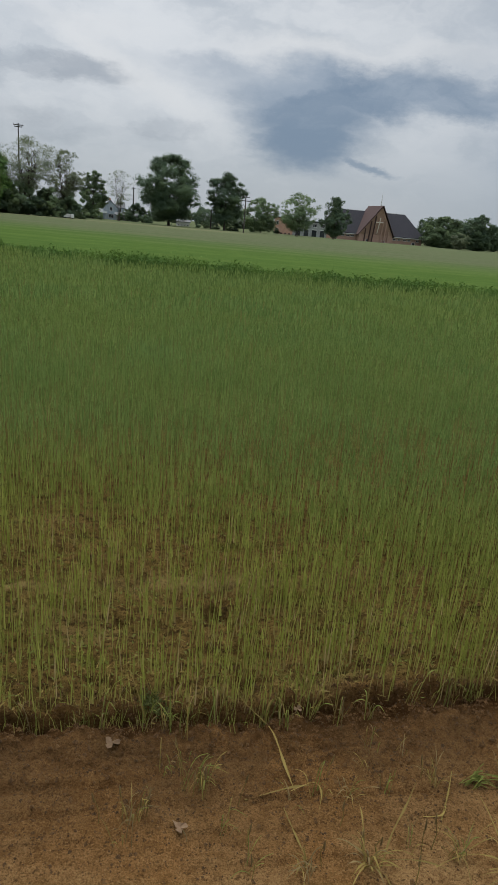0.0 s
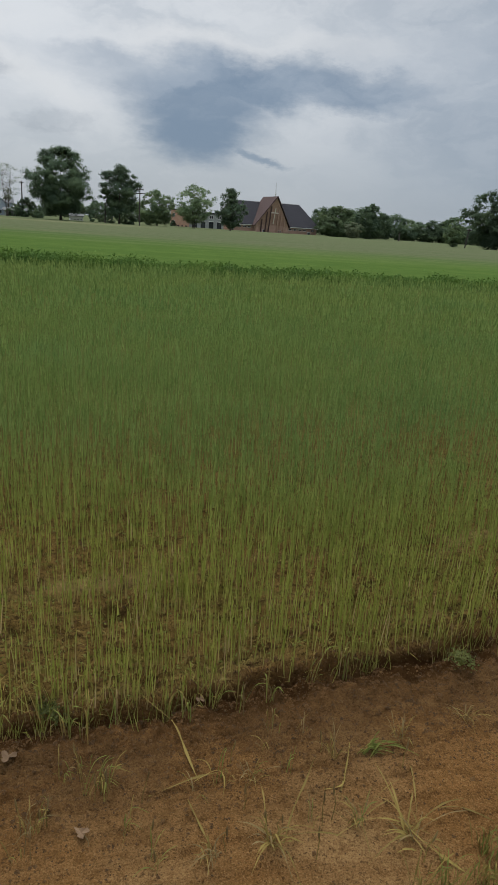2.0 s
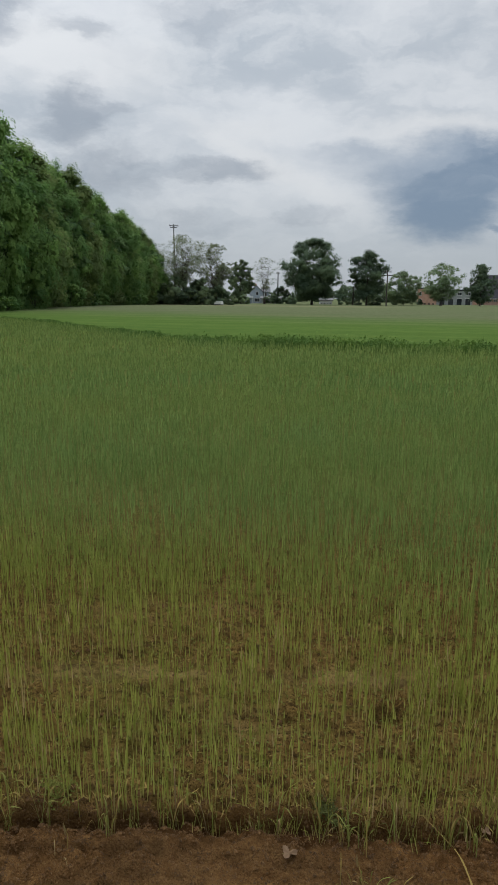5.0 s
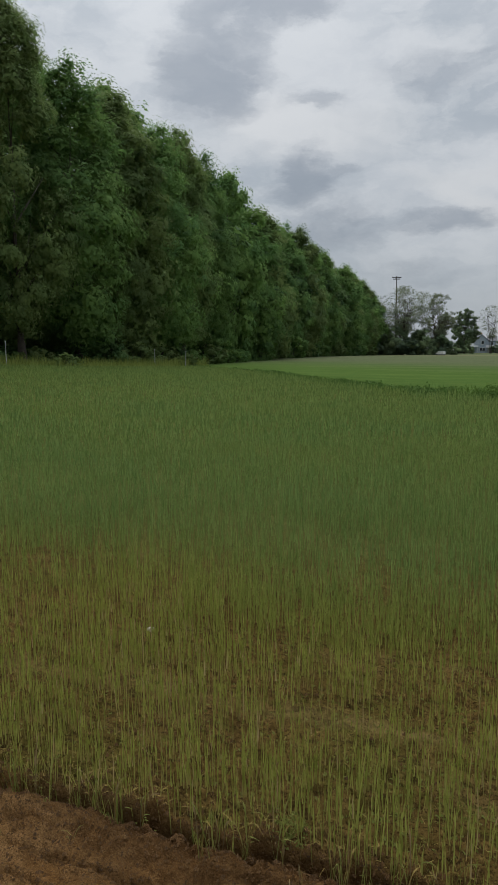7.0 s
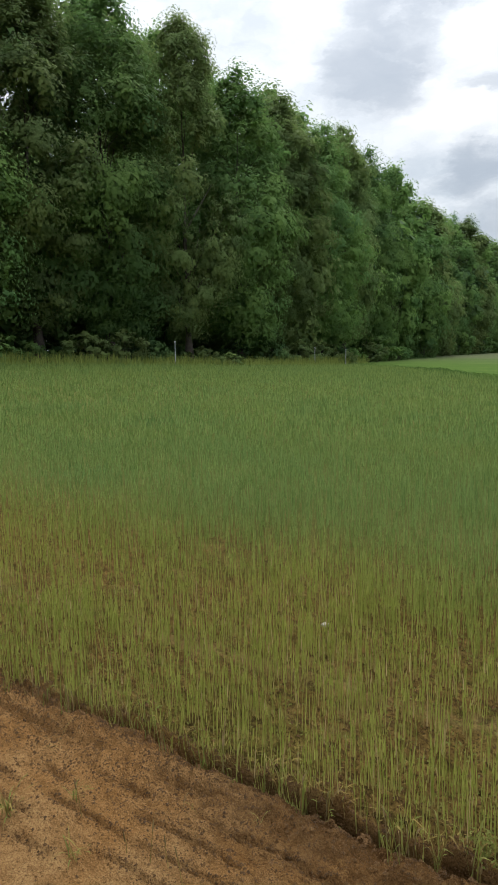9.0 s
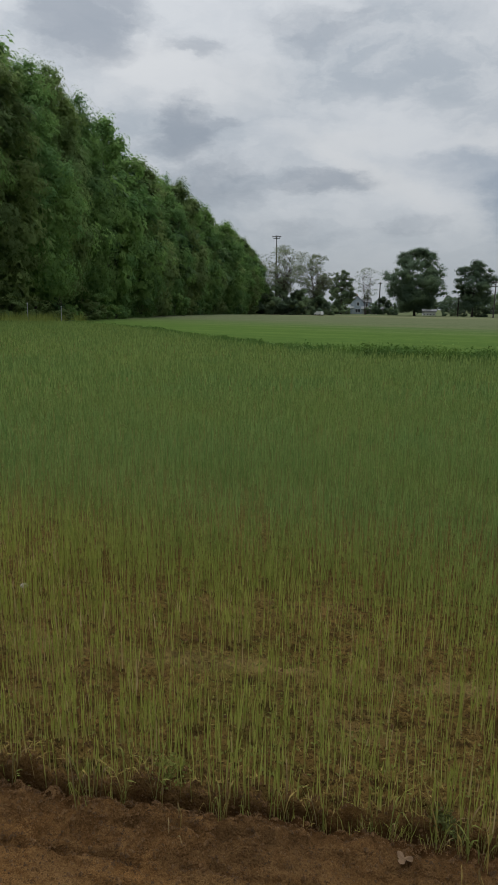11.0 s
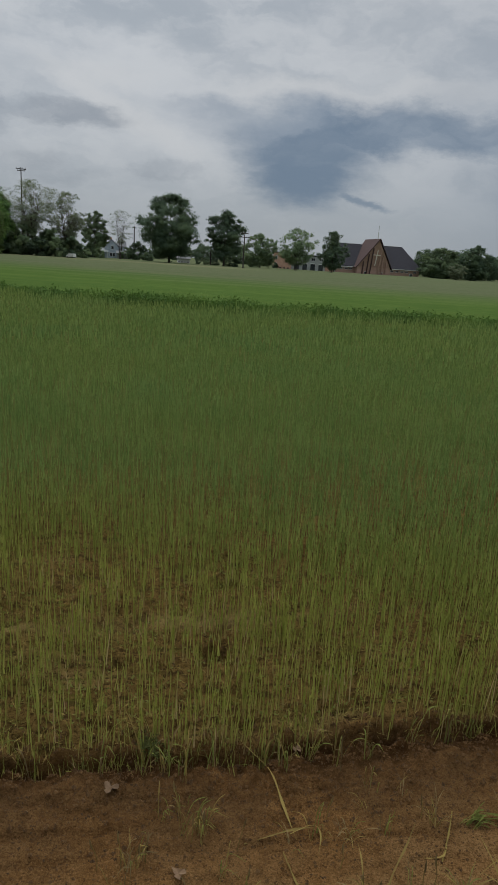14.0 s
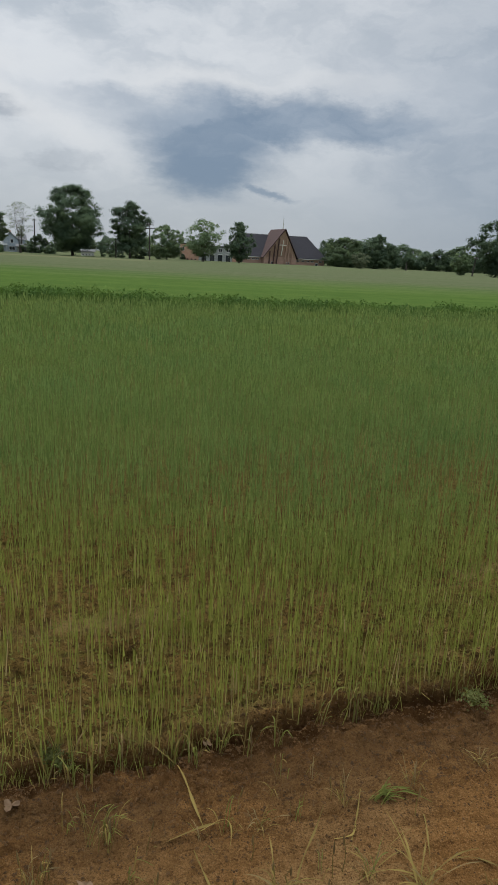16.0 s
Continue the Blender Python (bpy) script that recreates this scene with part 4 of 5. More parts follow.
def build_church():
    ch = new("church")
    # low brick aisle walls under a steep dark roof, long side to the fields
    part("wall", block(-20, 23, 0, 16, -0.6, 2.9, CHURCH_BRICK, "wall"), ch)
    ridge, ez = 11.6, 2.8
    L0, L1 = (-20.8, -0.9, ez), (23.8, -0.9, ez)
    B0, B1 = (-20.8, 16.9, ez), (23.8, 16.9, ez)
    R0, R1 = (-15.0, 8, ridge), (17.2, 8, ridge)
    for name, c in (("roof", (L0, L1, R1, R0)), ("roof", (B1, B0, R0, R1)), ("roof", (L1, B1, R1)), ("roof", (B0, L0, R0))):
        part(name, plate(c, 0.25, SLATE, name), ch)
    part("ridge_cap", block(-15, 17.2, 7.85, 8.15, 11.72, 11.95, WHITE, "ridge_cap"), ch)
    part("fascia", block(-20.9, 23.9, -1.02, -0.88, 2.55, 2.82, WHITE, "fascia"), ch)
    # forward-leaning front gable
    f0, top, lean = -3.0, 13.7, -3.6
    face = [(-7.6, f0, -0.6), (7.6, f0, -0.6), (7.6, f0, 3.0), (0, f0 + lean, top - 0.3), (-7.6, f0, 3.0)]
    part("front_wall", solid(face + [(x, 8.0, z) for x, y, z in face], [(0, 1, 2, 4), (4, 2, 3), (5, 6, 7, 8, 9), (0, 1, 6, 5), (1, 2, 7, 6), (4, 0, 5, 9)], CHURCH_BRICK, "front_wall"), ch)
    A, B_ = (0, f0 + lean - 0.7, top), (0, 8.5, top)
    part("gable_roof", plate(((-8.2, f0 - 0.5, 2.5), A, B_, (-8.2, 8.5, 2.5)), 0.28, BROWN_SHINGLE, "gable_roof"), ch, "brown shingled gable roof")
    part("gable_roof", plate((A, (8.2, f0 - 0.5, 2.5), (8.2, 8.5, 2.5), B_), 0.28, SLATE, "gable_roof"), ch)
    for s in (-1, 1):
        part("verge_board", plate(((8.3 * s, f0 - 0.55, 2.4), (8.3 * s, f0 - 0.55, 2.8), (0, f0 + lean - 0.75, top + 0.3), (0, f0 + lean - 0.75, top - 0.2)), 0.08 * s, BROWN_SHINGLE, "verge_board"), ch)

    def on_face(x, z):
        k = (z - 3.0) / (top - 3.3)
        return f0 + min(0.0, lean * k)
    for x, h in ((-5.3, 5.2), (-3.4, 8.0), (-1.9, 10.2), (1.9, 10.2), (3.4, 8.0), (5.3, 5.2)):
        part("brick_pier", plate(((x - 0.22, f0 - 0.02, -0.5), (x + 0.22, f0 - 0.02, -0.5), (x + 0.22, on_face(x, h), h), (x - 0.22, on_face(x, h), h)), 0.35, BROWN_SHINGLE if x < 0 else CHURCH_BRICK, "brick_pier"), ch)
    part("cross_upright", plate(((-0.15, on_face(0, 3.6) - 0.5, 3.6), (0.15, on_face(0, 3.6) - 0.5, 3.6), (0.15, on_face(0, 9.5) - 0.5, 9.5), (-0.15, on_face(0, 9.5) - 0.5, 9.5)), 0.25, GOLD, "cross_upright"), ch, "pale gilded metal")
    yy = on_face(0, 7.7) - 0.6
    part("cross_arm", block(-1.7, 1.7, yy - 0.1, yy + 0.12, 7.55, 7.85, GOLD, "cross_arm"), ch, "pale gilded metal")
    sp = tubes([(np.array([(0, -4.5, top), (0, -4.5, top + 1.2), (0, -4.5, top + 5.2)]), np.array([0.30, 0.20, 0.05]))], 6)
    part("spire", mesh_of("spire", *sp, [WHITE]), ch, "slim white spire")
    for x in (-19.2, -16.8, -14.6, -12.2, -10.2):
        window(ch, x, 0, 1.55, 1.6, 0.75, bars=2)
    for x in (9.2, 11.6, 14.0, 16.2, 20.2):
        window(ch, x, 0, 1.45, 1.5, 0.75, bars=2)
    for x in (-18.0, 18.4):
        d = part("door", block(x, x + 1.5, -0.12, 0.02, -0.55, 1.55 if x < 0 else 1.3, WHITE, "door"), ch)
        part("pane", block(x + 0.2, x + 1.3, -0.16, -0.1, 0.2, 1.3 if x < 0 else 1.15, GLASS, "pane"), d)
    for x in (-4.3, 3.0):
        window(ch, x, f0, 0.2, 1.3, 1.0, bars=1)
    x, y = at(7.25, 304)
    ch.matrix_basis = pose(x, y, -1.05, 0, 0, -8 + 24) @ Matrix.Diagonal((1, 1, 1.07, 1))
    tagged(ch, "brick church with steep dark roof and gilded cross", "church")


def build_hall():
    h = new("brick_hall")
    part("wall", block(-3.8, 3.8, 0, 12, -0.6, 6.2, HALL_BRICK, "wall"), h)
    part("roof", block(-4.0, 4.0, -0.2, 12.2, 6.2, 6.5, SLATE, "roof"), h)
    part("wing_wall", block(3.8, 18.2, 1.5, 11, -0.6, 5.5, GREY_PANEL, "wing_wall"), h, "pale grey panelled wing")
    part("wing_roof", block(3.8, 18.5, 1.1, 11.2, 5.5, 5.95, SLATE, "wing_roof"), h)
    part("end_wall", block(18.2, 21.5, 0.8, 9, -0.6, 3.0, HALL_BRICK, "end_wall"), h)
    part("end_roof", block(18.0, 21.7, 0.6, 9.2, 3.0, 3.25, SLATE, "end_roof"), h)
    for k in range(4):
        x = 4.8 + 3.4 * k
        window(h, x + 0.5, 1.5, 3.7, 1.7, 1.3, bars=2)
        part("pilaster", block(x - 0.65, x - 0.25, 1.2, 1.55, -0.6, 5.5, GREY_PANEL, "pilaster"), h)
        d = part("archway", block(x + 0.4, x + 2.3, 1.42, 1.52, -0.5, 2.6, GLASS, "archway"), h, "dark recessed doorway")
        part("lintel", block(x + 0.3, x + 2.4, 1.36, 1.5, 2.6, 2.85, WHITE, "lintel"), d)
    for x in (-2.9, -1.3, 0.4, 2.0):
        window(h, x, 0, 0.1, 1.0, 0.7, frame_mat=HALL_BRICK)
    for z in (0.9, 3.6):
        window(h, -3.1, 0, z, 0.9, 1.5, frame_mat=WHITE)
    x, y = at(0.0, 292)
    h.matrix_basis = pose(x, y, -0.9, 0, 0, 2) @ Matrix.Diagonal((1, 1, 1.06, 1))
    tagged(h, "two-storey brick hall with grey windowed wing", "hall")


def gable_roof(parent, x0, x1, y0, y1, z, ridge_z, mat_, over=0.4):
    ym = (y0 + y1) / 2
    for s, ya in ((1, y0 - over), (-1, y1 + over)):
        c = ((x0 - over, ya, z - 0.2), (x1 + over, ya, z - 0.2), (x1 + over, ym, ridge_z), (x0 - over, ym, ridge_z))
        part("roof", plate(c, 0.18 * s, mat_, "roof"), parent)


def build_house():
    h = new("farmhouse")
    # gable end to the fields, side wing behind, lean-to porch
    part("wall", solid([(-2.6, 0, -0.5), (2.6, 0, -0.5), (2.6, 0, 5.0), (0, 0, 7.4), (-2.6, 0, 5.0)] + [(-2.6, 9, -0.5), (2.6, 9, -0.5), (2.6, 9, 5.0), (0, 9, 7.4), (-2.6, 9, 5.0)],
                       [(0, 1, 2, 3, 4), (5, 6, 7, 8, 9), (0, 1, 6, 5), (1, 2, 7, 6), (2, 3, 8, 7), (3, 4, 9, 8), (4, 0, 5, 9)], SIDING, "wall"), h)
    for s in (-1, 1):
        part("roof", plate(((0, -0.4, 7.5), (3.1 * s, -0.4, 4.6), (3.1 * s, 9.4, 4.6), (0, 9.4, 7.5)), -0.18 * s, ROOF_GREY, "roof"), h)
    part("side_wall", block(2.6, 5.8, 2.5, 8.5, -0.5, 4.8, SIDING, "side_wall"), h)
    gable_roof(h, 2.7, 5.8, 2.5, 8.5, 4.8, 6.6, ROOF_GREY)
    for z, w in ((3.3, 1.1), (0.6, 2.2)):
        window(h, -0.1 - w / 2 + 0.5, 0, z, w, 1.5, bars=2 if w > 1.5 else 1)
    window(h, 3.6, 2.5, 3.0, 1.0, 1.4)
    porch = part("porch_roof", plate(((-5.4, -1.2, 2.2), (-1.2, -1.2, 2.2), (-1.6, 1.4, 3.7), (-5.0, 1.4, 3.7)), 0.16, GREY_PANEL, "porch_roof"), h, "pale lean-to porch roof")
    for x in (-5.1, -3.4, -1.6):
        part("post", block(x - 0.08, x + 0.08, -1.1, -0.94, -0.5, 2.2, WHITE, "post"), porch)
    part("porch_wall", block(-5.0, -2.6, 1.2, 6.0, -0.5, 3.2, SIDING, "porch_wall"), h)
    part("chimney", block(-0.35, 0.35, 5.0, 5.7, 6.6, 8.2, HALL_BRICK, "chimney"), h)
    x, y = at(-14.0, 290)
    h.matrix_basis = pose(x, y, -0.75, 0, 0, 16)
    tagged(h, "pale blue two-storey farmhouse with white porch", "house")


def shed(az, R, w, d, hh, wall, roof, label, name, turn=0.0, doors=0):
    s = new(name)
    part("wall", block(-w / 2, w / 2, 0, d, -0.3, hh, wall, "wall"), s)
    gable_roof(s, -w / 2, w / 2, 0, d, hh, hh + d * 0.16, roof, 0.5)
    for k in range(doors):
        x = -w / 2 + w * (k + 0.2) / doors
        part("opening", block(x, x + w / doors * 0.45, -0.1, 0.02, 0.2, hh * 0.30, GLASS, "opening"), s)
    x, y = at(az, R)
    s.matrix_basis = pose(x, y, float(land(np.array(x), np.array(y))), 0, 0, turn - az)
    tagged(s, label, "shed")


def utility_pole(az, R, top, label, arms=((0.6, 2.4),), lean=0.0):
    p = new("utility_pole")
    part("shaft", mesh_of("shaft", *tubes([(np.array([(0, 0, -0.5), (0, 0, top * 0.5), (0, 0, top)]), np.array([0.19, 0.16, 0.12]) * R / 190)], 8), [POLE_WOOD], None, True), p)
    for down, wide in arms:
        a = part("crossarm", block(-wide / 2, wide / 2, -0.22, -0.08, top - down - 0.11, top - down + 0.11, POLE_WOOD, "crossarm"), p)
        for x in (-wide / 2 + 0.15, -wide / 6, wide / 6, wide / 2 - 0.15):
            part("insulator", mesh_of("insulator", *tubes([(np.array([(x, -0.15, top - down + 0.1), (x, -0.15, top - down + 0.45)]), np.array([0.09, 0.05]))], 6), [METAL]), a)
    x, y = at(az, R)
    p.matrix_basis = pose(x, y, float(land(np.array(x), np.array(y))), 0, lean, -az)
    tagged(p, label, "pole", "utility poles")


def van(az, R, turn, label, s=1.0):
    c = new("van")
    part("body", solid([(-2.3, -0.9, 0.45), (2.3, -0.9, 0.45), (2.3, -0.9, 1.1), (1.5, -0.85, 1.25), (1.0, -0.8, 1.95), (-2.2, -0.8, 2.0), (-2.3, -0.9, 1.2)] + [(-2.3, 0.9, 0.45), (2.3, 0.9, 0.45), (2.3, 0.9, 1.1), (1.5, 0.85, 1.25), (1.0, 0.8, 1.95), (-2.2, 0.8, 2.0), (-2.3, 0.9, 1.2)],
         [tuple(range(7)), tuple(range(7, 14))] + [(i, (i + 1) % 7, 7 + (i + 1) % 7, 7 + i) for i in range(7)], WHITE, "body"), c)
    part("side_glass", block(-1.9, 1.0, -0.93, -0.84, 1.25, 1.75, GLASS, "side_glass"), c)
    for x in (-1.5, 1.5):
        for y in (-0.85, 0.85):
            part("wheel", mesh_of("wheel", *tubes([(np.array([(x, y - 0.11, 0.34), (x, y - 0.1, 0.34), (x, y + 0.1, 0.34), (x, y + 0.11, 0.34)]), np.array([0.05, 0.34, 0.34, 0.05]))], 12), [RUBBER], None, True), c)
    x, y = at(az, R)
    c.matrix_basis = pose(x, y, float(land(np.array(x), np.array(y))), 0, 0, turn) @ Matrix.Diagonal((s, s, s, 1))
    tagged(c, label, "van")


build_church()
build_hall()
build_house()
shed(-12.7, 285, 8.5, 5, 2.1, GREY_PANEL, ROOF_GREY, "low open carport with pale roof beside the farmhouse", "carport")
shed(-8.15, 268, 4.6, 4, 1.6, WHITE, ROOF_GREY, "white garage with dark doors and grey roof", "garage", 6, 4)
utility_pole(-20.80, 226, 25.2, "tall wooden utility pole with a crossarm", ((0.5, 2.9), (1.0, 2.2)))
utility_pole(-3.24, 215, 10.7, "wooden utility pole with two short crossarms", ((0.4, 2.3), (1.5, 3.2)))
utility_pole(-12.2, 280, 12.6, "slim utility pole behind the farm trees", ((0.5, 1.6),))
utility_pole(22.9, 195, 5.0, "short leaning pole beside the huge tree", ((0.4, 1.2),), 6)
utility_pole(-5.95, 240, 6.4, "short wooden pole in the scrub", ())
utility_pole(17.75, 290, 3.4, "short pale post before the hedge row", ())
van(-17.15, 203, 150, "small white van parked by the farm hedge", 0.62)
van(-16.6, 256, 150, "white car parked beside the farmhouse")


# ---------------------------------------------------------------- marker stakes at the wood
def stake(az, R, tall):
    s = new("marker_stake")
    part("rod", mesh_of("rod", *tubes([(np.array([(0, 0, -0.3), (0, 0, tall * 0.6), (0.01, 0, tall)]), np.array([0.028, 0.026, 0.024]))], 6), [METAL], None, True), s)
    part("cap", mesh_of("cap", *tubes([(np.array([(0.01, 0, tall), (0.01, 0, tall + 0.05)]), np.array([0.05, 0.03]))], 6), [WHITE]), s)
    x, y = at(az, R)
    s.matrix_basis = pose(x, y, float(land(np.array(x), np.array(y))), 0, 0, 0)
    tagged(s, "thin pale metal stake standing before the wood", "stake", "marker stakes")


stake(-53.0, 41.0, 1.55)
stake(-41.1, 55.0, 1.55)
stake(-38.5, 57.0, 1.35)


# ---------------------------------------------------------------- on the bare track
def on_ground(x, y, dz=0.0):
    return np.array([x, y, float(ground_z(np.array(x), np.array(y))) + dz])


def blade_path(pts, width, mat_, name, parent=None, twist=0.6):
    """One flat dry blade along a line of points, with a fold down its middle."""
    pts = np.asarray(pts, float)
    s = np.linspace(0, 1, 9)
    k = np.linspace(0, 1, len(pts))
    P = np.stack([np.interp(s, k, pts[:, i]) for i in range(3)], 1)
    P[1:-1] = (P[:-2] + 2 * P[1:-1] + P[2:]) / 4
    d = np.gradient(P, axis=0)
    side = np.cross(d, [0, 0, 1.0])
    side /= np.linalg.norm(side, axis=1, keepdims=True) + 1e-9
    up = np.array([0, 0, 1.0])
    w = 0.62 * width * (np.sin(np.pi * (0.12 + 0.86 * s)) ** 0.7) * (0.8 + 0.35 * np.sin(s * 17 + width * 900))
    a = twist * np.sin(s * 5)
    e = side * np.cos(a)[:, None] + up * np.sin(a)[:, None]
    V = np.stack([P - e * w[:, None] / 2, P - up * w[:, None] * 0.2, P + e * w[:, None] / 2], 1).reshape(-1, 3)
    q = [(3 * i + j, 3 * i + j + 1, 3 * i + j + 4, 3 * i + j + 3) for i in range(8) for j in (0, 1)]
    me = mesh_of(name, V, q, [mat_], None, True)
    return part(name, me, parent) if parent else new(name, me)


def straw(points, width, label, name="straw"):
    """A loose dry straw lying on the track, given by (x, y, height over the soil)."""
    ob = blade_path([on_ground(x, y, h) for x, y, h in points], width, STRAW, name)
    tagged(ob, label, "straw")


def grass_tuft(x, y, seed, count, tall, mats, label, name="grass_tuft", wide=0.006, spread=0.5, droop=0.4, aim=None):
    """A tuft: every blade a part, dry ones and green ones."""
    r = np.random.default_rng(seed)
    root = new(name)
    z = on_ground(x, y)
    for k in range(count):
        a = r.random() * 2 * math.pi if aim is None else aim + r.normal(0, 0.3)
        L = 0.85 * tall * r.uniform(0.35, 1.2)
        out = np.array([math.cos(a), math.sin(a), 0])
        b = r.normal(0, 0.012, 3) * [1, 1, 0]
        lean = spread * r.uniform(0.2, 1.2)
        dr = droop * r.uniform(0, 1.3)
        pts = [b, b + out * L * lean * 0.35 + [0, 0, L * 0.45], b + out * L * lean * 0.8 + [0, 0, L * (0.85 - 0.25 * dr)], b + out * L * (lean * 1.1 + dr * 0.4) + [0, 0, L * (1.0 - 0.75 * dr)]]
        pts = [np.array([p[0], p[1], max(p[2], 0.004)]) for p in pts]
        m = mats[int(r.integers(0, len(mats)))]
        blade_path(pts, wide * r.uniform(0.6, 1.3), m, "blade", root)
    root.matrix_basis = pose(*z)
    tagged(root, label, "grass", "grass tufts on the track")


def spike_weed(x, y, seed, tall):
    """A thin dead stalk with a brown seed head."""
    r = np.random.default_rng(seed)
    root = new("dead_weed")
    l = r.normal(0, 0.10, 2)
    tip = np.array([l[0] * tall, l[1] * tall, tall])
    mid = tip * 0.5 + r.normal(0, 0.006, 3)
    part("stalk", mesh_of("stalk", *tubes([(np.array([(0, 0, -0.01), mid, tip]), np.array([0.0018, 0.0015, 0.0012]) * 0.8)], 5), [STRAW], None, True), root)
    d = tip / np.linalg.norm(tip)
    part("seed_head", mesh_of("seed_head", *tubes([(np.array([tip - d * 0.035, tip - d * 0.022, tip - d * 0.006, tip + d * 0.006]), np.array([0.0013, 0.0028, 0.0024, 0.0008]))], 6), [BROWN_STALK], None, True), root)
    root.matrix_basis = pose(*on_ground(x, y))
    tagged(root, "thin dead stalk with a brown seed head", "weed", "dead weeds on the track")


def dry_leaf(x, y, size, turn, label):
    """A curled fallen leaf with lobes and a stalk."""
    v, n = [], 15
    for k in range(n):
        a = 2 * math.pi * k / n
        rad = size * (0.36 + 0.16 * math.cos(3 * a) + 0.05 * math.cos(7 * a))
        v.append((rad * math.cos(a) * 1.25, rad * math.sin(a), 0.012 + 0.25 * rad * abs(math.sin(a)) + 0.004 * math.sin(4 * a)))
    root = new("dry_leaf")
    top = [(0, 0, 0.010)] + v
    me = solid(top + [(x_, y_, z_ - 0.0012) for x_, y_, z_ in top], [(0, 1 + k, 1 + (k + 1) % n) for k in range(n)] + [(n + 1, n + 2 + (k + 1) % n, n + 2 + k) for k in range(n)] + [(1 + k, 1 + (k + 1) % n, n + 2 + (k + 1) % n, n + 2 + k) for k in range(n)], DRY_LEAF, "leaf_blade")
    part("leaf_blade", me, root)
    part("leaf_stalk", mesh_of("leaf_stalk", *tubes([(np.array([(-size * 0.3, 0, 0.010), (-size * 0.7, 0.004, 0.008), (-size, 0.012, 0.004)]), np.array([0.0012, 0.001, 0.0008]))], 5), [BROWN_STALK]), root)
    root.matrix_basis = pose(*on_ground(x, y), 0, 0, turn)
    tagged(root, label, "leaf", "fallen leaves")


def herb(x, y, seed, wide, tall, mat_, label):
    r = np.random.default_rng(seed)
    root = new("small_herb")
    tips = [np.array([math.cos(a) * wide * k, math.sin(a) * wide * k, tall * (1.1 - 0.6 * k)]) for a, k in zip(r.uniform(0, 6.28, 16), r.uniform(0.1, 1.0, 16))]
    part("stems", mesh_of("stems", *tubes([(np.array([(0, 0, 0), t * 0.5 + [0, 0, tall * 0.2], t]), np.array([0.0018, 0.0014, 0.0008])) for t in tips], 4), [GREEN_BLADE]), root)
    c = np.concatenate([t + r.normal(0, 0.011, (16, 3)) for t in tips])
    c[:, 2] = np.maximum(c[:, 2], 0.006)
    part("leaves", mesh_of("leaves", *leaves(c, r.normal(0, 0.5, c.shape) + [0, -0.3, 0.8], 0.010, r, 0.7), [mat_]), root)
    root.matrix_basis = pose(*on_ground(x, y))
    tagged(root, label, "weed")


def stone(x, y, size):
    """A pale rounded field stone with an uneven skin."""
    bm = bmesh.new()
    bmesh.ops.create_icosphere(bm, subdivisions=2, radius=size)
    for p in bm.verts:
        k = 1 + 0.14 * math.sin(p.co.x * 90 + 1) * math.cos(p.co.y * 70)
        p.co = Vector((p.co.x * 1.25 * k, p.co.y * k, p.co.z * 0.75 * k))
    me = bpy.data.meshes.new("stone")
    bm.to_mesh(me)
    bm.free()
    me.materials.append(STONE)
    ob = new("stone", me)
    ob.matrix_basis = pose(*on_ground(x, y, size * 0.45), 0, 0, 30)
    tagged(ob, "small pale stone lying between wheat stems", "stone")


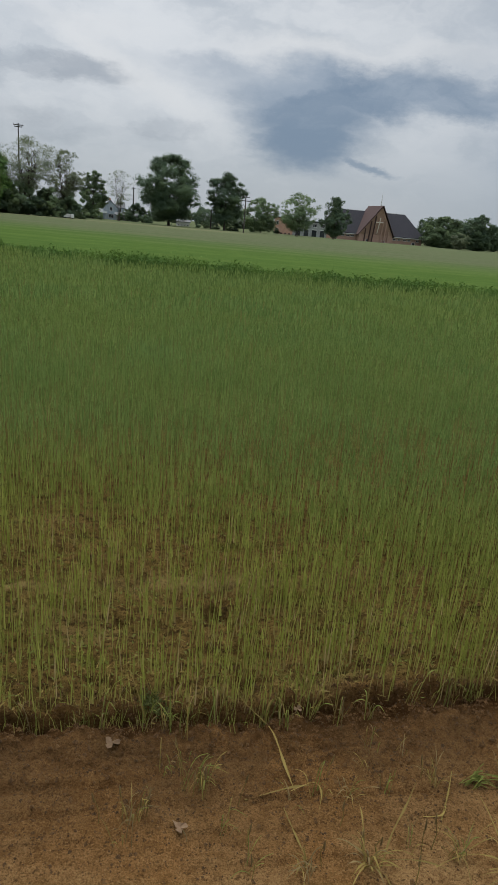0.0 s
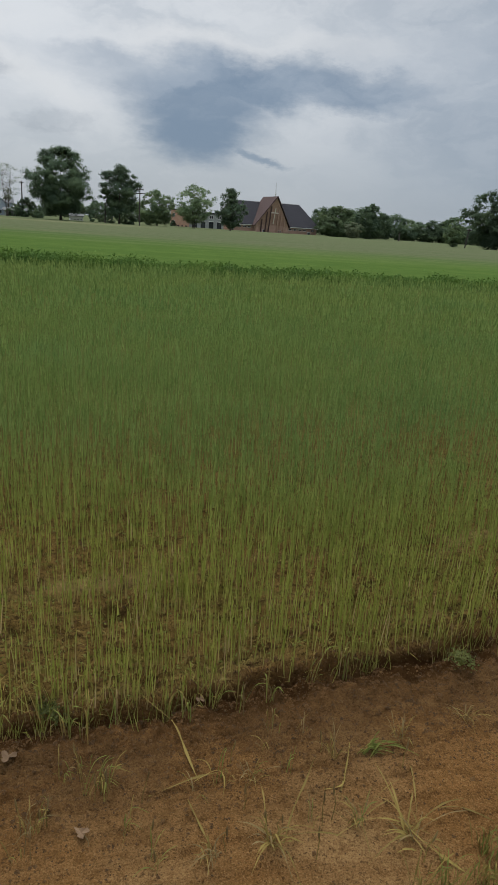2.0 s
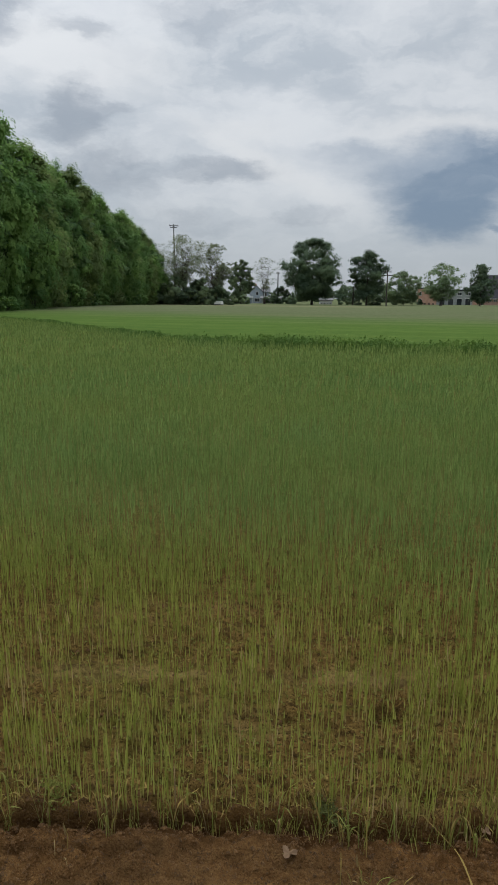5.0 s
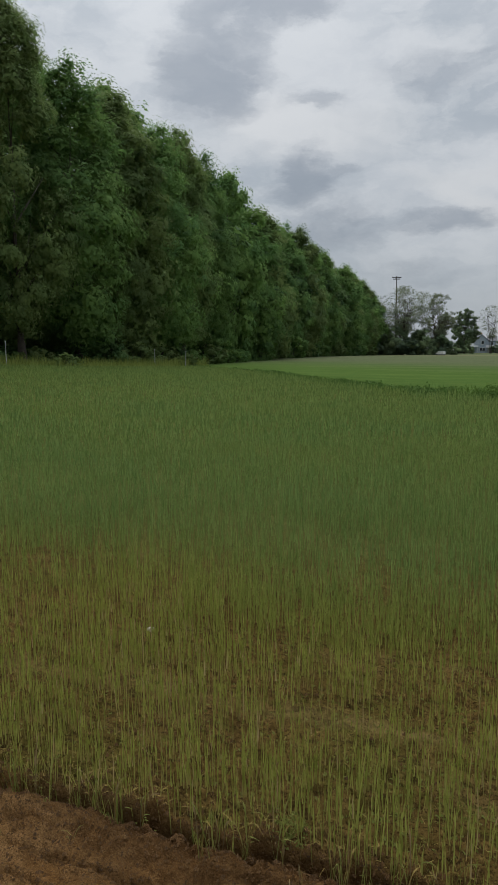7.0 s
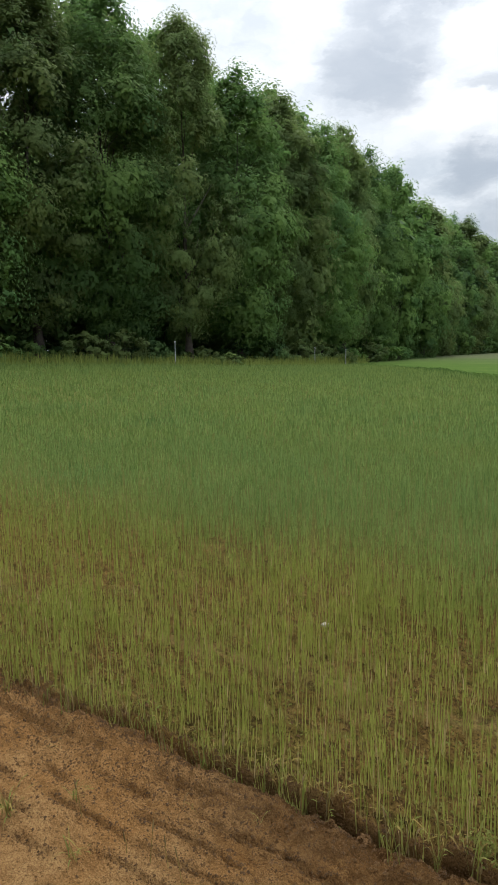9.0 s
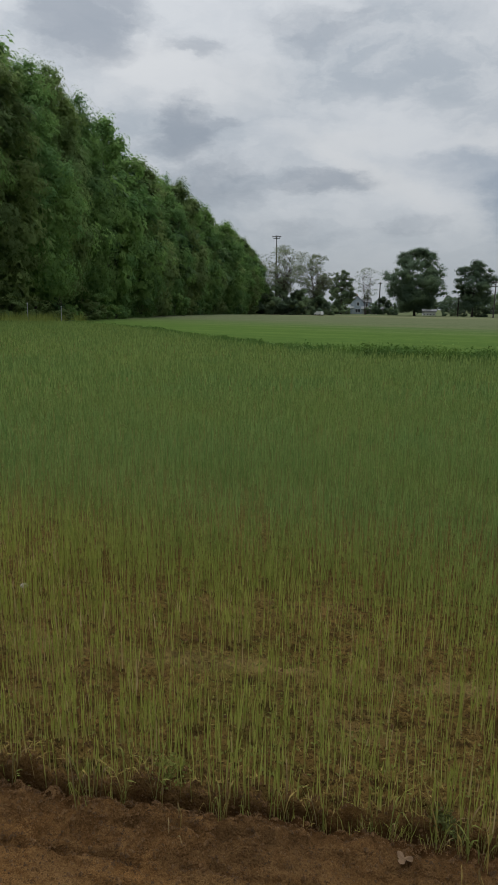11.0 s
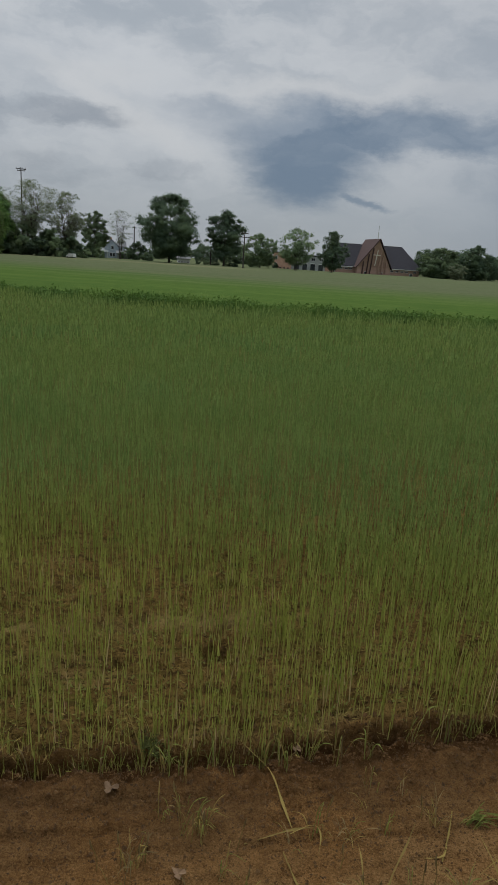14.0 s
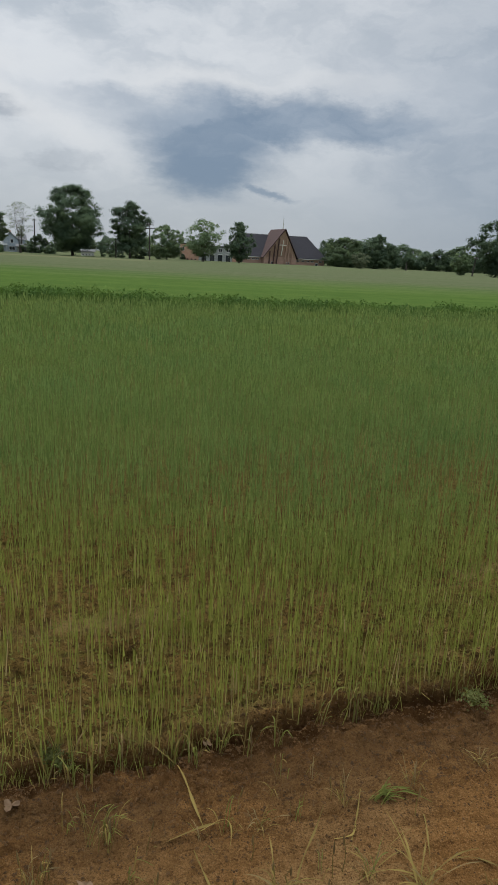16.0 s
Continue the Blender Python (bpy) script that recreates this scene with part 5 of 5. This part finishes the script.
def build_track():
    r = np.random.default_rng(77)
    straw([(-0.06, 1.98, 0.10), (0.04, 1.92, 0.075), (0.10, 1.88, 0.05), (0.15, 1.85, 0.035)], 0.006, "long thin dry straw leaning from the wheat's edge")
    straw([(0.15, 1.85, 0.035), (0.17, 1.78, 0.03), (0.20, 1.68, 0.012), (0.24, 1.58, 0.006)], 0.017, "dry folded blade of straw on bare soil")
    straw([(0.09, 1.55, 0.006), (0.16, 1.57, 0.012), (0.22, 1.59, 0.02), (0.29, 1.61, 0.012)], 0.016, "flat dry blade lying on bare soil")
    straw([(0.22, 1.58, 0.02), (0.29, 1.60, 0.05), (0.31, 1.57, 0.03), (0.30, 1.53, 0.005)], 0.010, "curled dry blade on bare soil")
    straw([(0.20, 1.53, 0.006), (0.22, 1.47, 0.01), (0.24, 1.41, 0.01), (0.26, 1.35, 0.02)], 0.012, "thin dry straw lying on bare soil")
    straw([(0.71, 1.70, 0.03), (0.69, 1.64, 0.012), (0.66, 1.57, 0.006), (0.63, 1.50, 0.004)], 0.009, "dry straw beside the green tuft")
    straw([(0.60, 1.555, 0.004), (0.63, 1.55, 0.006), (0.66, 1.56, 0.008), (0.675, 1.60, 0.006)], 0.012, "short pale blade on bare soil")
    straw([(0.90, 1.71, 0.004), (0.89, 1.62, 0.01), (0.87, 1.54, 0.008), (0.85, 1.46, 0.004)], 0.010, "dry straw lying on bare soil")
    straw([(0.45, 1.36, 0.01), (0.48, 1.43, 0.05), (0.53, 1.50, 0.09), (0.56, 1.55, 0.12)], 0.011, "dry straw standing out of a withered tuft")
    straw([(0.60, 1.39, 0.006), (0.68, 1.43, 0.02), (0.76, 1.43, 0.02), (0.86, 1.38, 0.006)], 0.010, "long bent straw across bare soil")
    straw([(0.78, 1.42, 0.03), (0.82, 1.36, 0.02), (0.88, 1.30, 0.012), (0.93, 1.25, 0.004)], 0.017, "broad dry blade lying on bare soil")
    straw([(0.92, 1.47, 0.004), (0.97, 1.47, 0.012), (1.02, 1.45, 0.008), (1.06, 1.42, 0.004)], 0.012, "dry blade lying on bare soil")
    for k, (x, y, n, tall, mats, w, sp, dr) in enumerate((
            (0.42, 1.37, 13, 0.13, (STRAW, STRAW, BROWN_STALK), 0.008, 1.2, 0.9), (0.81, 1.38, 12, 0.11, (STRAW, STRAW, BROWN_STALK), 0.009, 1.3, 0.9),
            (0.67, 1.43, 10, 0.12, (STRAW, BROWN_STALK, GREEN_BLADE), 0.006, 1.0, 0.6), (0.65, 1.67, 9, 0.13, (BROWN_STALK, STRAW), 0.005, 0.7, 0.4),
            (0.89, 1.74, 8, 0.10, (STRAW, BROWN_STALK), 0.006, 0.8, 0.7), (1.15, 1.83, 9, 0.09, (STRAW, BROWN_STALK), 0.006, 1.1, 0.7), (0.39, 1.60, 8, 0.10, (STRAW, BROWN_STALK, GREEN_BLADE), 0.006, 0.9, 0.7),
            (-0.04, 1.58, 8, 0.13, (GREEN_BLADE, STRAW), 0.007, 0.5, 0.8), (0.26, 1.34, 9, 0.08, (STRAW, BROWN_STALK), 0.007, 1.2, 0.8), (-0.21, 1.44, 6, 0.09, (STRAW, BROWN_STALK), 0.006, 0.8, 0.8),
            (-2.40, 0.72, 12, 0.12, (GREEN_BLADE, STRAW, STRAW), 0.009, 0.9, 0.6), (-2.30, 0.93, 8, 0.08, (GREEN_BLADE, GREEN_BLADE, STRAW), 0.006, 0.8, 0.4), (-2.05, 0.78, 9, 0.09, (STRAW, GREEN_BLADE), 0.007, 1.0, 0.8))):
        grass_tuft(x, y, 300 + k, int(n * 2.2), tall, mats, "withered grass tuft on bare brown soil", "dry_tuft", w, sp, dr)
    # flattened green tuft and the greener grass at the side of the track
    grass_tuft(0.76, 1.69, 330, 26, 0.075, (GREEN_BLADE,), "fresh green grass tuft lying on bare soil", "green_tuft", 0.010, 1.5, 1.2, 0.25)
    for k, (x, y, tall) in enumerate(((1.11, 1.37, 0.25), (1.13, 1.39, 0.27), (1.07, 1.33, 0.20), (1.00, 1.24, 0.15), (0.93, 1.23, 0.12), (0.84, 1.23, 0.11), (0.77, 1.21, 0.11), (0.99, 1.33, 0.09), (1.24, 1.33, 0.22), (1.14, 1.28, 0.16), (1.06, 1.22, 0.13), (1.02, 1.29, 0.10), (0.95, 1.20, 0.10), (0.86, 1.20, 0.08), (1.32, 1.40, 0.20), (1.30, 1.24, 0.20), (1.18, 1.18, 0.18))):
        grass_tuft(x, y, 340 + k, 24, 1.35 * tall, (GREEN_BLADE, STRAW, STRAW), "green grass tuft with dry blades beside the track", "green_tuft", 0.0065, 0.4, 0.3)
    for k, (x, y) in enumerate(((-0.30, 1.42), (-0.24, 1.44), (-0.19, 1.44), (-0.175, 1.45), (-0.06, 1.53), (-0.03, 1.53), (0.07, 1.53), (0.40, 1.41), (0.45, 1.40), (0.57, 1.43), (0.60, 1.45), (-0.12, 1.62), (0.62, 1.70), (0.33, 1.66),
                             (-2.20, 0.90), (-1.86, 0.95), (-1.80, 0.98), (-1.95, 0.92), (-1.70, 0.96), (0.12, 1.30), (0.30, 1.36), (0.86, 1.62))):
        spike_weed(x, y, 400 + k, r.uniform(0.07, 0.14))
    for k in range(34):
        u, v = r.uniform(-3.4, 1.6), r.uniform(-0.95, -0.12)
        x, y = (float(c) for c in from_uv(u, v))
        if k % 3 == 0:
            spike_weed(x, y, 430 + k, r.uniform(0.05, 0.11))
        else:
            grass_tuft(x, y, 430 + k, int(r.integers(3, 7)), r.uniform(0.05, 0.11), ((STRAW, BROWN_STALK), (BROWN_STALK, GREEN_BLADE), (STRAW, GREEN_BLADE))[k % 2], "small wisp of withered grass on bare soil", "grass_wisp", 0.005, 0.8, 0.5)
    # upright, half-withered stalks on the bare soil, and green grass on the bank of the crack
    for k, (x, y) in enumerate(((-0.18, 1.47), (-0.22, 1.43), (-0.15, 1.58), (-0.04, 1.55), (0.03, 1.41), (0.29, 1.59), (0.47, 1.77), (0.50, 1.63), (-0.22, 1.35), (-0.09, 1.55), (0.54, 1.44))):
        grass_tuft(x, y, 600 + k, 7, r.uniform(0.12, 0.19), (BROWN_STALK, GREEN_BLADE, STRAW), "upright half-withered grass stalks on bare soil", "grass_wisp", 0.006, 0.3, 0.5)
    for k in range(44):
        u = -3.4 + 0.10 * k + r.uniform(-0.05, 0.05)
        x, y = (float(c) for c in from_uv(u, float(wobble(np.array(u))) - r.uniform(0.02, 0.13)))
        grass_tuft(x, y, 640 + k, int(r.integers(5, 12)), r.uniform(0.17, 0.27), (GREEN_BLADE, GREEN_BLADE, BROWN_STALK, STRAW), "green and withered blades on the furrow's bank", "green_tuft", 0.0085, 0.32, 0.4)
    dry_leaf(-0.33, 1.69, 0.048, 20, "pinkish dry leaf lying on damp soil")
    dry_leaf(-0.08, 1.42, 0.042, 140, "pale curled dry leaf lying on bare soil")
    dry_leaf(0.25, 1.95, 0.034, 70, "pale dry leaf at the wheat's edge")
    stone(-2.65, 2.76, 0.02)
    herb(-0.23, 1.86, 500, 0.055, 0.06, HERB_LEAF, "small grey-green herb at the furrow")
    herb(1.24, 2.10, 501, 0.05, 0.05, HERB_LEAF, "small grey-green herb at the furrow")
    herb(-1.10, 1.69, 502, 0.06, 0.06, GREEN_BLADE, "small green herb in the furrow")
    herb(-1.75, 1.50, 503, 0.06, 0.07, GREEN_BLADE, "small green herb in the furrow")
    herb(-1.60, 1.53, 504, 0.06, 0.07, GREEN_BLADE, "small green herb in the furrow")


build_track()


def build_clods():
    """Loose crumbs of soil, thickest along the furrow."""
    r = np.random.default_rng(88)
    n = 76000
    u, v = r.uniform(-4.6, 2.6, n), -np.abs(r.normal(0, 0.26, n)) + r.normal(-0.03, 0.02, n)
    # dark crumbs along the wheel grooves, added to draw their dashed shadow
    groove = np.arange(n) % 4 == 0
    u = np.where(groove, r.uniform(-4.0, -0.8, n), u)
    k = np.round(r.uniform(-8, -2, n)) * 0.098
    v = np.where(groove, k - 0.015 * wave(u, k, 1.6) + r.normal(0, 0.014, n), v)
    drop = groove & (rough_noise(u * 0.45, np.round(v / 0.098) * 3.7, 0.12, 8) < 0.5)
    v = np.where(drop, r.normal(-0.08, 0.03, n), v)
    # clods between the wheat rows, and a ragged heap of them along the lip
    sown = np.arange(n) % 5 == 1
    v = np.where(sown, 0.02 + 2.6 * r.random(n) ** 1.3, v)
    lip = np.arange(n) % 5 == 2
    v = np.where(lip, wobble(u) + r.normal(-0.015, 0.03, n), v)
    x, y = from_uv(u, v)
    size = np.minimum(0.0016 + r.exponential(0.0015, n), 0.0085) * np.where(sown, 1.5, 1.15)
    c = np.stack([x, y, ground_z(x, y) + size * 0.15], 1)
    base = np.array([(1, 0, -0.3), (0, 1, -0.3), (-1, 0, -0.3), (0, -1, -0.3), (0.2, 0.1, 0.7)], float)
    V = c[:, None] + base[None] * size[:, None, None] * r.uniform(0.6, 1.3, (n, 5, 1))
    a = r.random(n) * 6.28
    d = V - c[:, None]
    ca, sa = np.cos(a)[:, None], np.sin(a)[:, None]
    V = c[:, None] + np.stack([d[..., 0] * ca - d[..., 1] * sa, d[..., 0] * sa + d[..., 1] * ca, d[..., 2]], -1)
    f = np.array([(0, 1, 4), (1, 2, 4), (2, 3, 4), (3, 0, 4)])
    q = (np.arange(n)[:, None, None] * 5 + f[None]).reshape(-1, 3)
    tagged(new("soil_crumbs", mesh_of("soil_crumbs", V.reshape(-1, 3), q, [SOIL])), "loose crumbs of brown soil along the furrow", "soil", kind="stuff")


build_clods()


def build_litter():
    """Low weeds, dead leaves and bits of straw between the wheat stems and along the furrow's lip."""
    r = np.random.default_rng(90)
    n = 46000
    u, v = r.uniform(-6.0, 4.5, n), 0.08 + r.random(n) ** 1.2 * 4.5
    x, y = from_uv(u, v)
    keep = r.random(n) < 0.25 + 0.75 * rough_noise(u, v, 0.25, 61)
    x, y, u, v = x[keep], y[keep], u[keep], v[keep]
    n = len(x)
    z = ground_z(x, y)
    p = np.stack([x, y, z + r.uniform(0.004, 0.035, n)], 1)
    vv, q = leaves(p, r.normal(0, 0.5, (n, 3)) + [0, -0.2, 0.9], 0.013, r, 0.6, True)
    tagged(new("low_weeds", mesh_of("low_weeds", vv, q, [GREEN_BLADE])), "tiny low green weeds between the wheat stems", "weeds", kind="stuff")
    n = 14000
    u, v = r.uniform(-6.0, 4.5, n), 0.0 + r.random(n) ** 1.8 * 4.0
    x, y = from_uv(u, v)
    a = r.random(n) * 6.28
    hd = np.stack([np.cos(a), np.sin(a), r.normal(0.08, 0.12, n)], 1)
    vv, q, h = ribbons(np.stack([x, y, ground_z(x, y) + 0.008], 1), hd, r.uniform(0.012, 0.055, n), r.uniform(0.002, 0.005, n), r.normal(0, 0.2, n), 1, r)
    tagged(new("straw_litter", mesh_of("straw_litter", vv, q, [STRAW])), "bits of dry straw lying among the wheat", "straw", kind="stuff")
    # broader blades and roots that hang over the cut edge
    n = 3200
    u = r.uniform(-5.5, 3.5, n)
    v = wobble(u) + r.normal(-0.012, 0.025, n)
    k = rough_noise(u, v * 0, 0.22, 66) > 0.35
    x, y = from_uv(u[k], v[k])
    n = len(x)
    vv, q, h = ribbons(np.stack([x, y, ground_z(x, y)], 1), np.tile([[0, 0, 1.0]], (n, 1)) + r.normal(0, 0.16, (n, 3)), r.uniform(0.03, 0.12, n), r.uniform(0.002, 0.0045, n), r.normal(0, 0.22, n), 2, r)
    tagged(new("edge_grass", mesh_of("edge_grass", vv, q, [WHEAT], {"along": 0.05 + 0.6 * h, "lush": np.full(len(vv), 0.0)})), "loose green blades along the wheat's cut edge", "grass", kind="stuff")


build_litter()
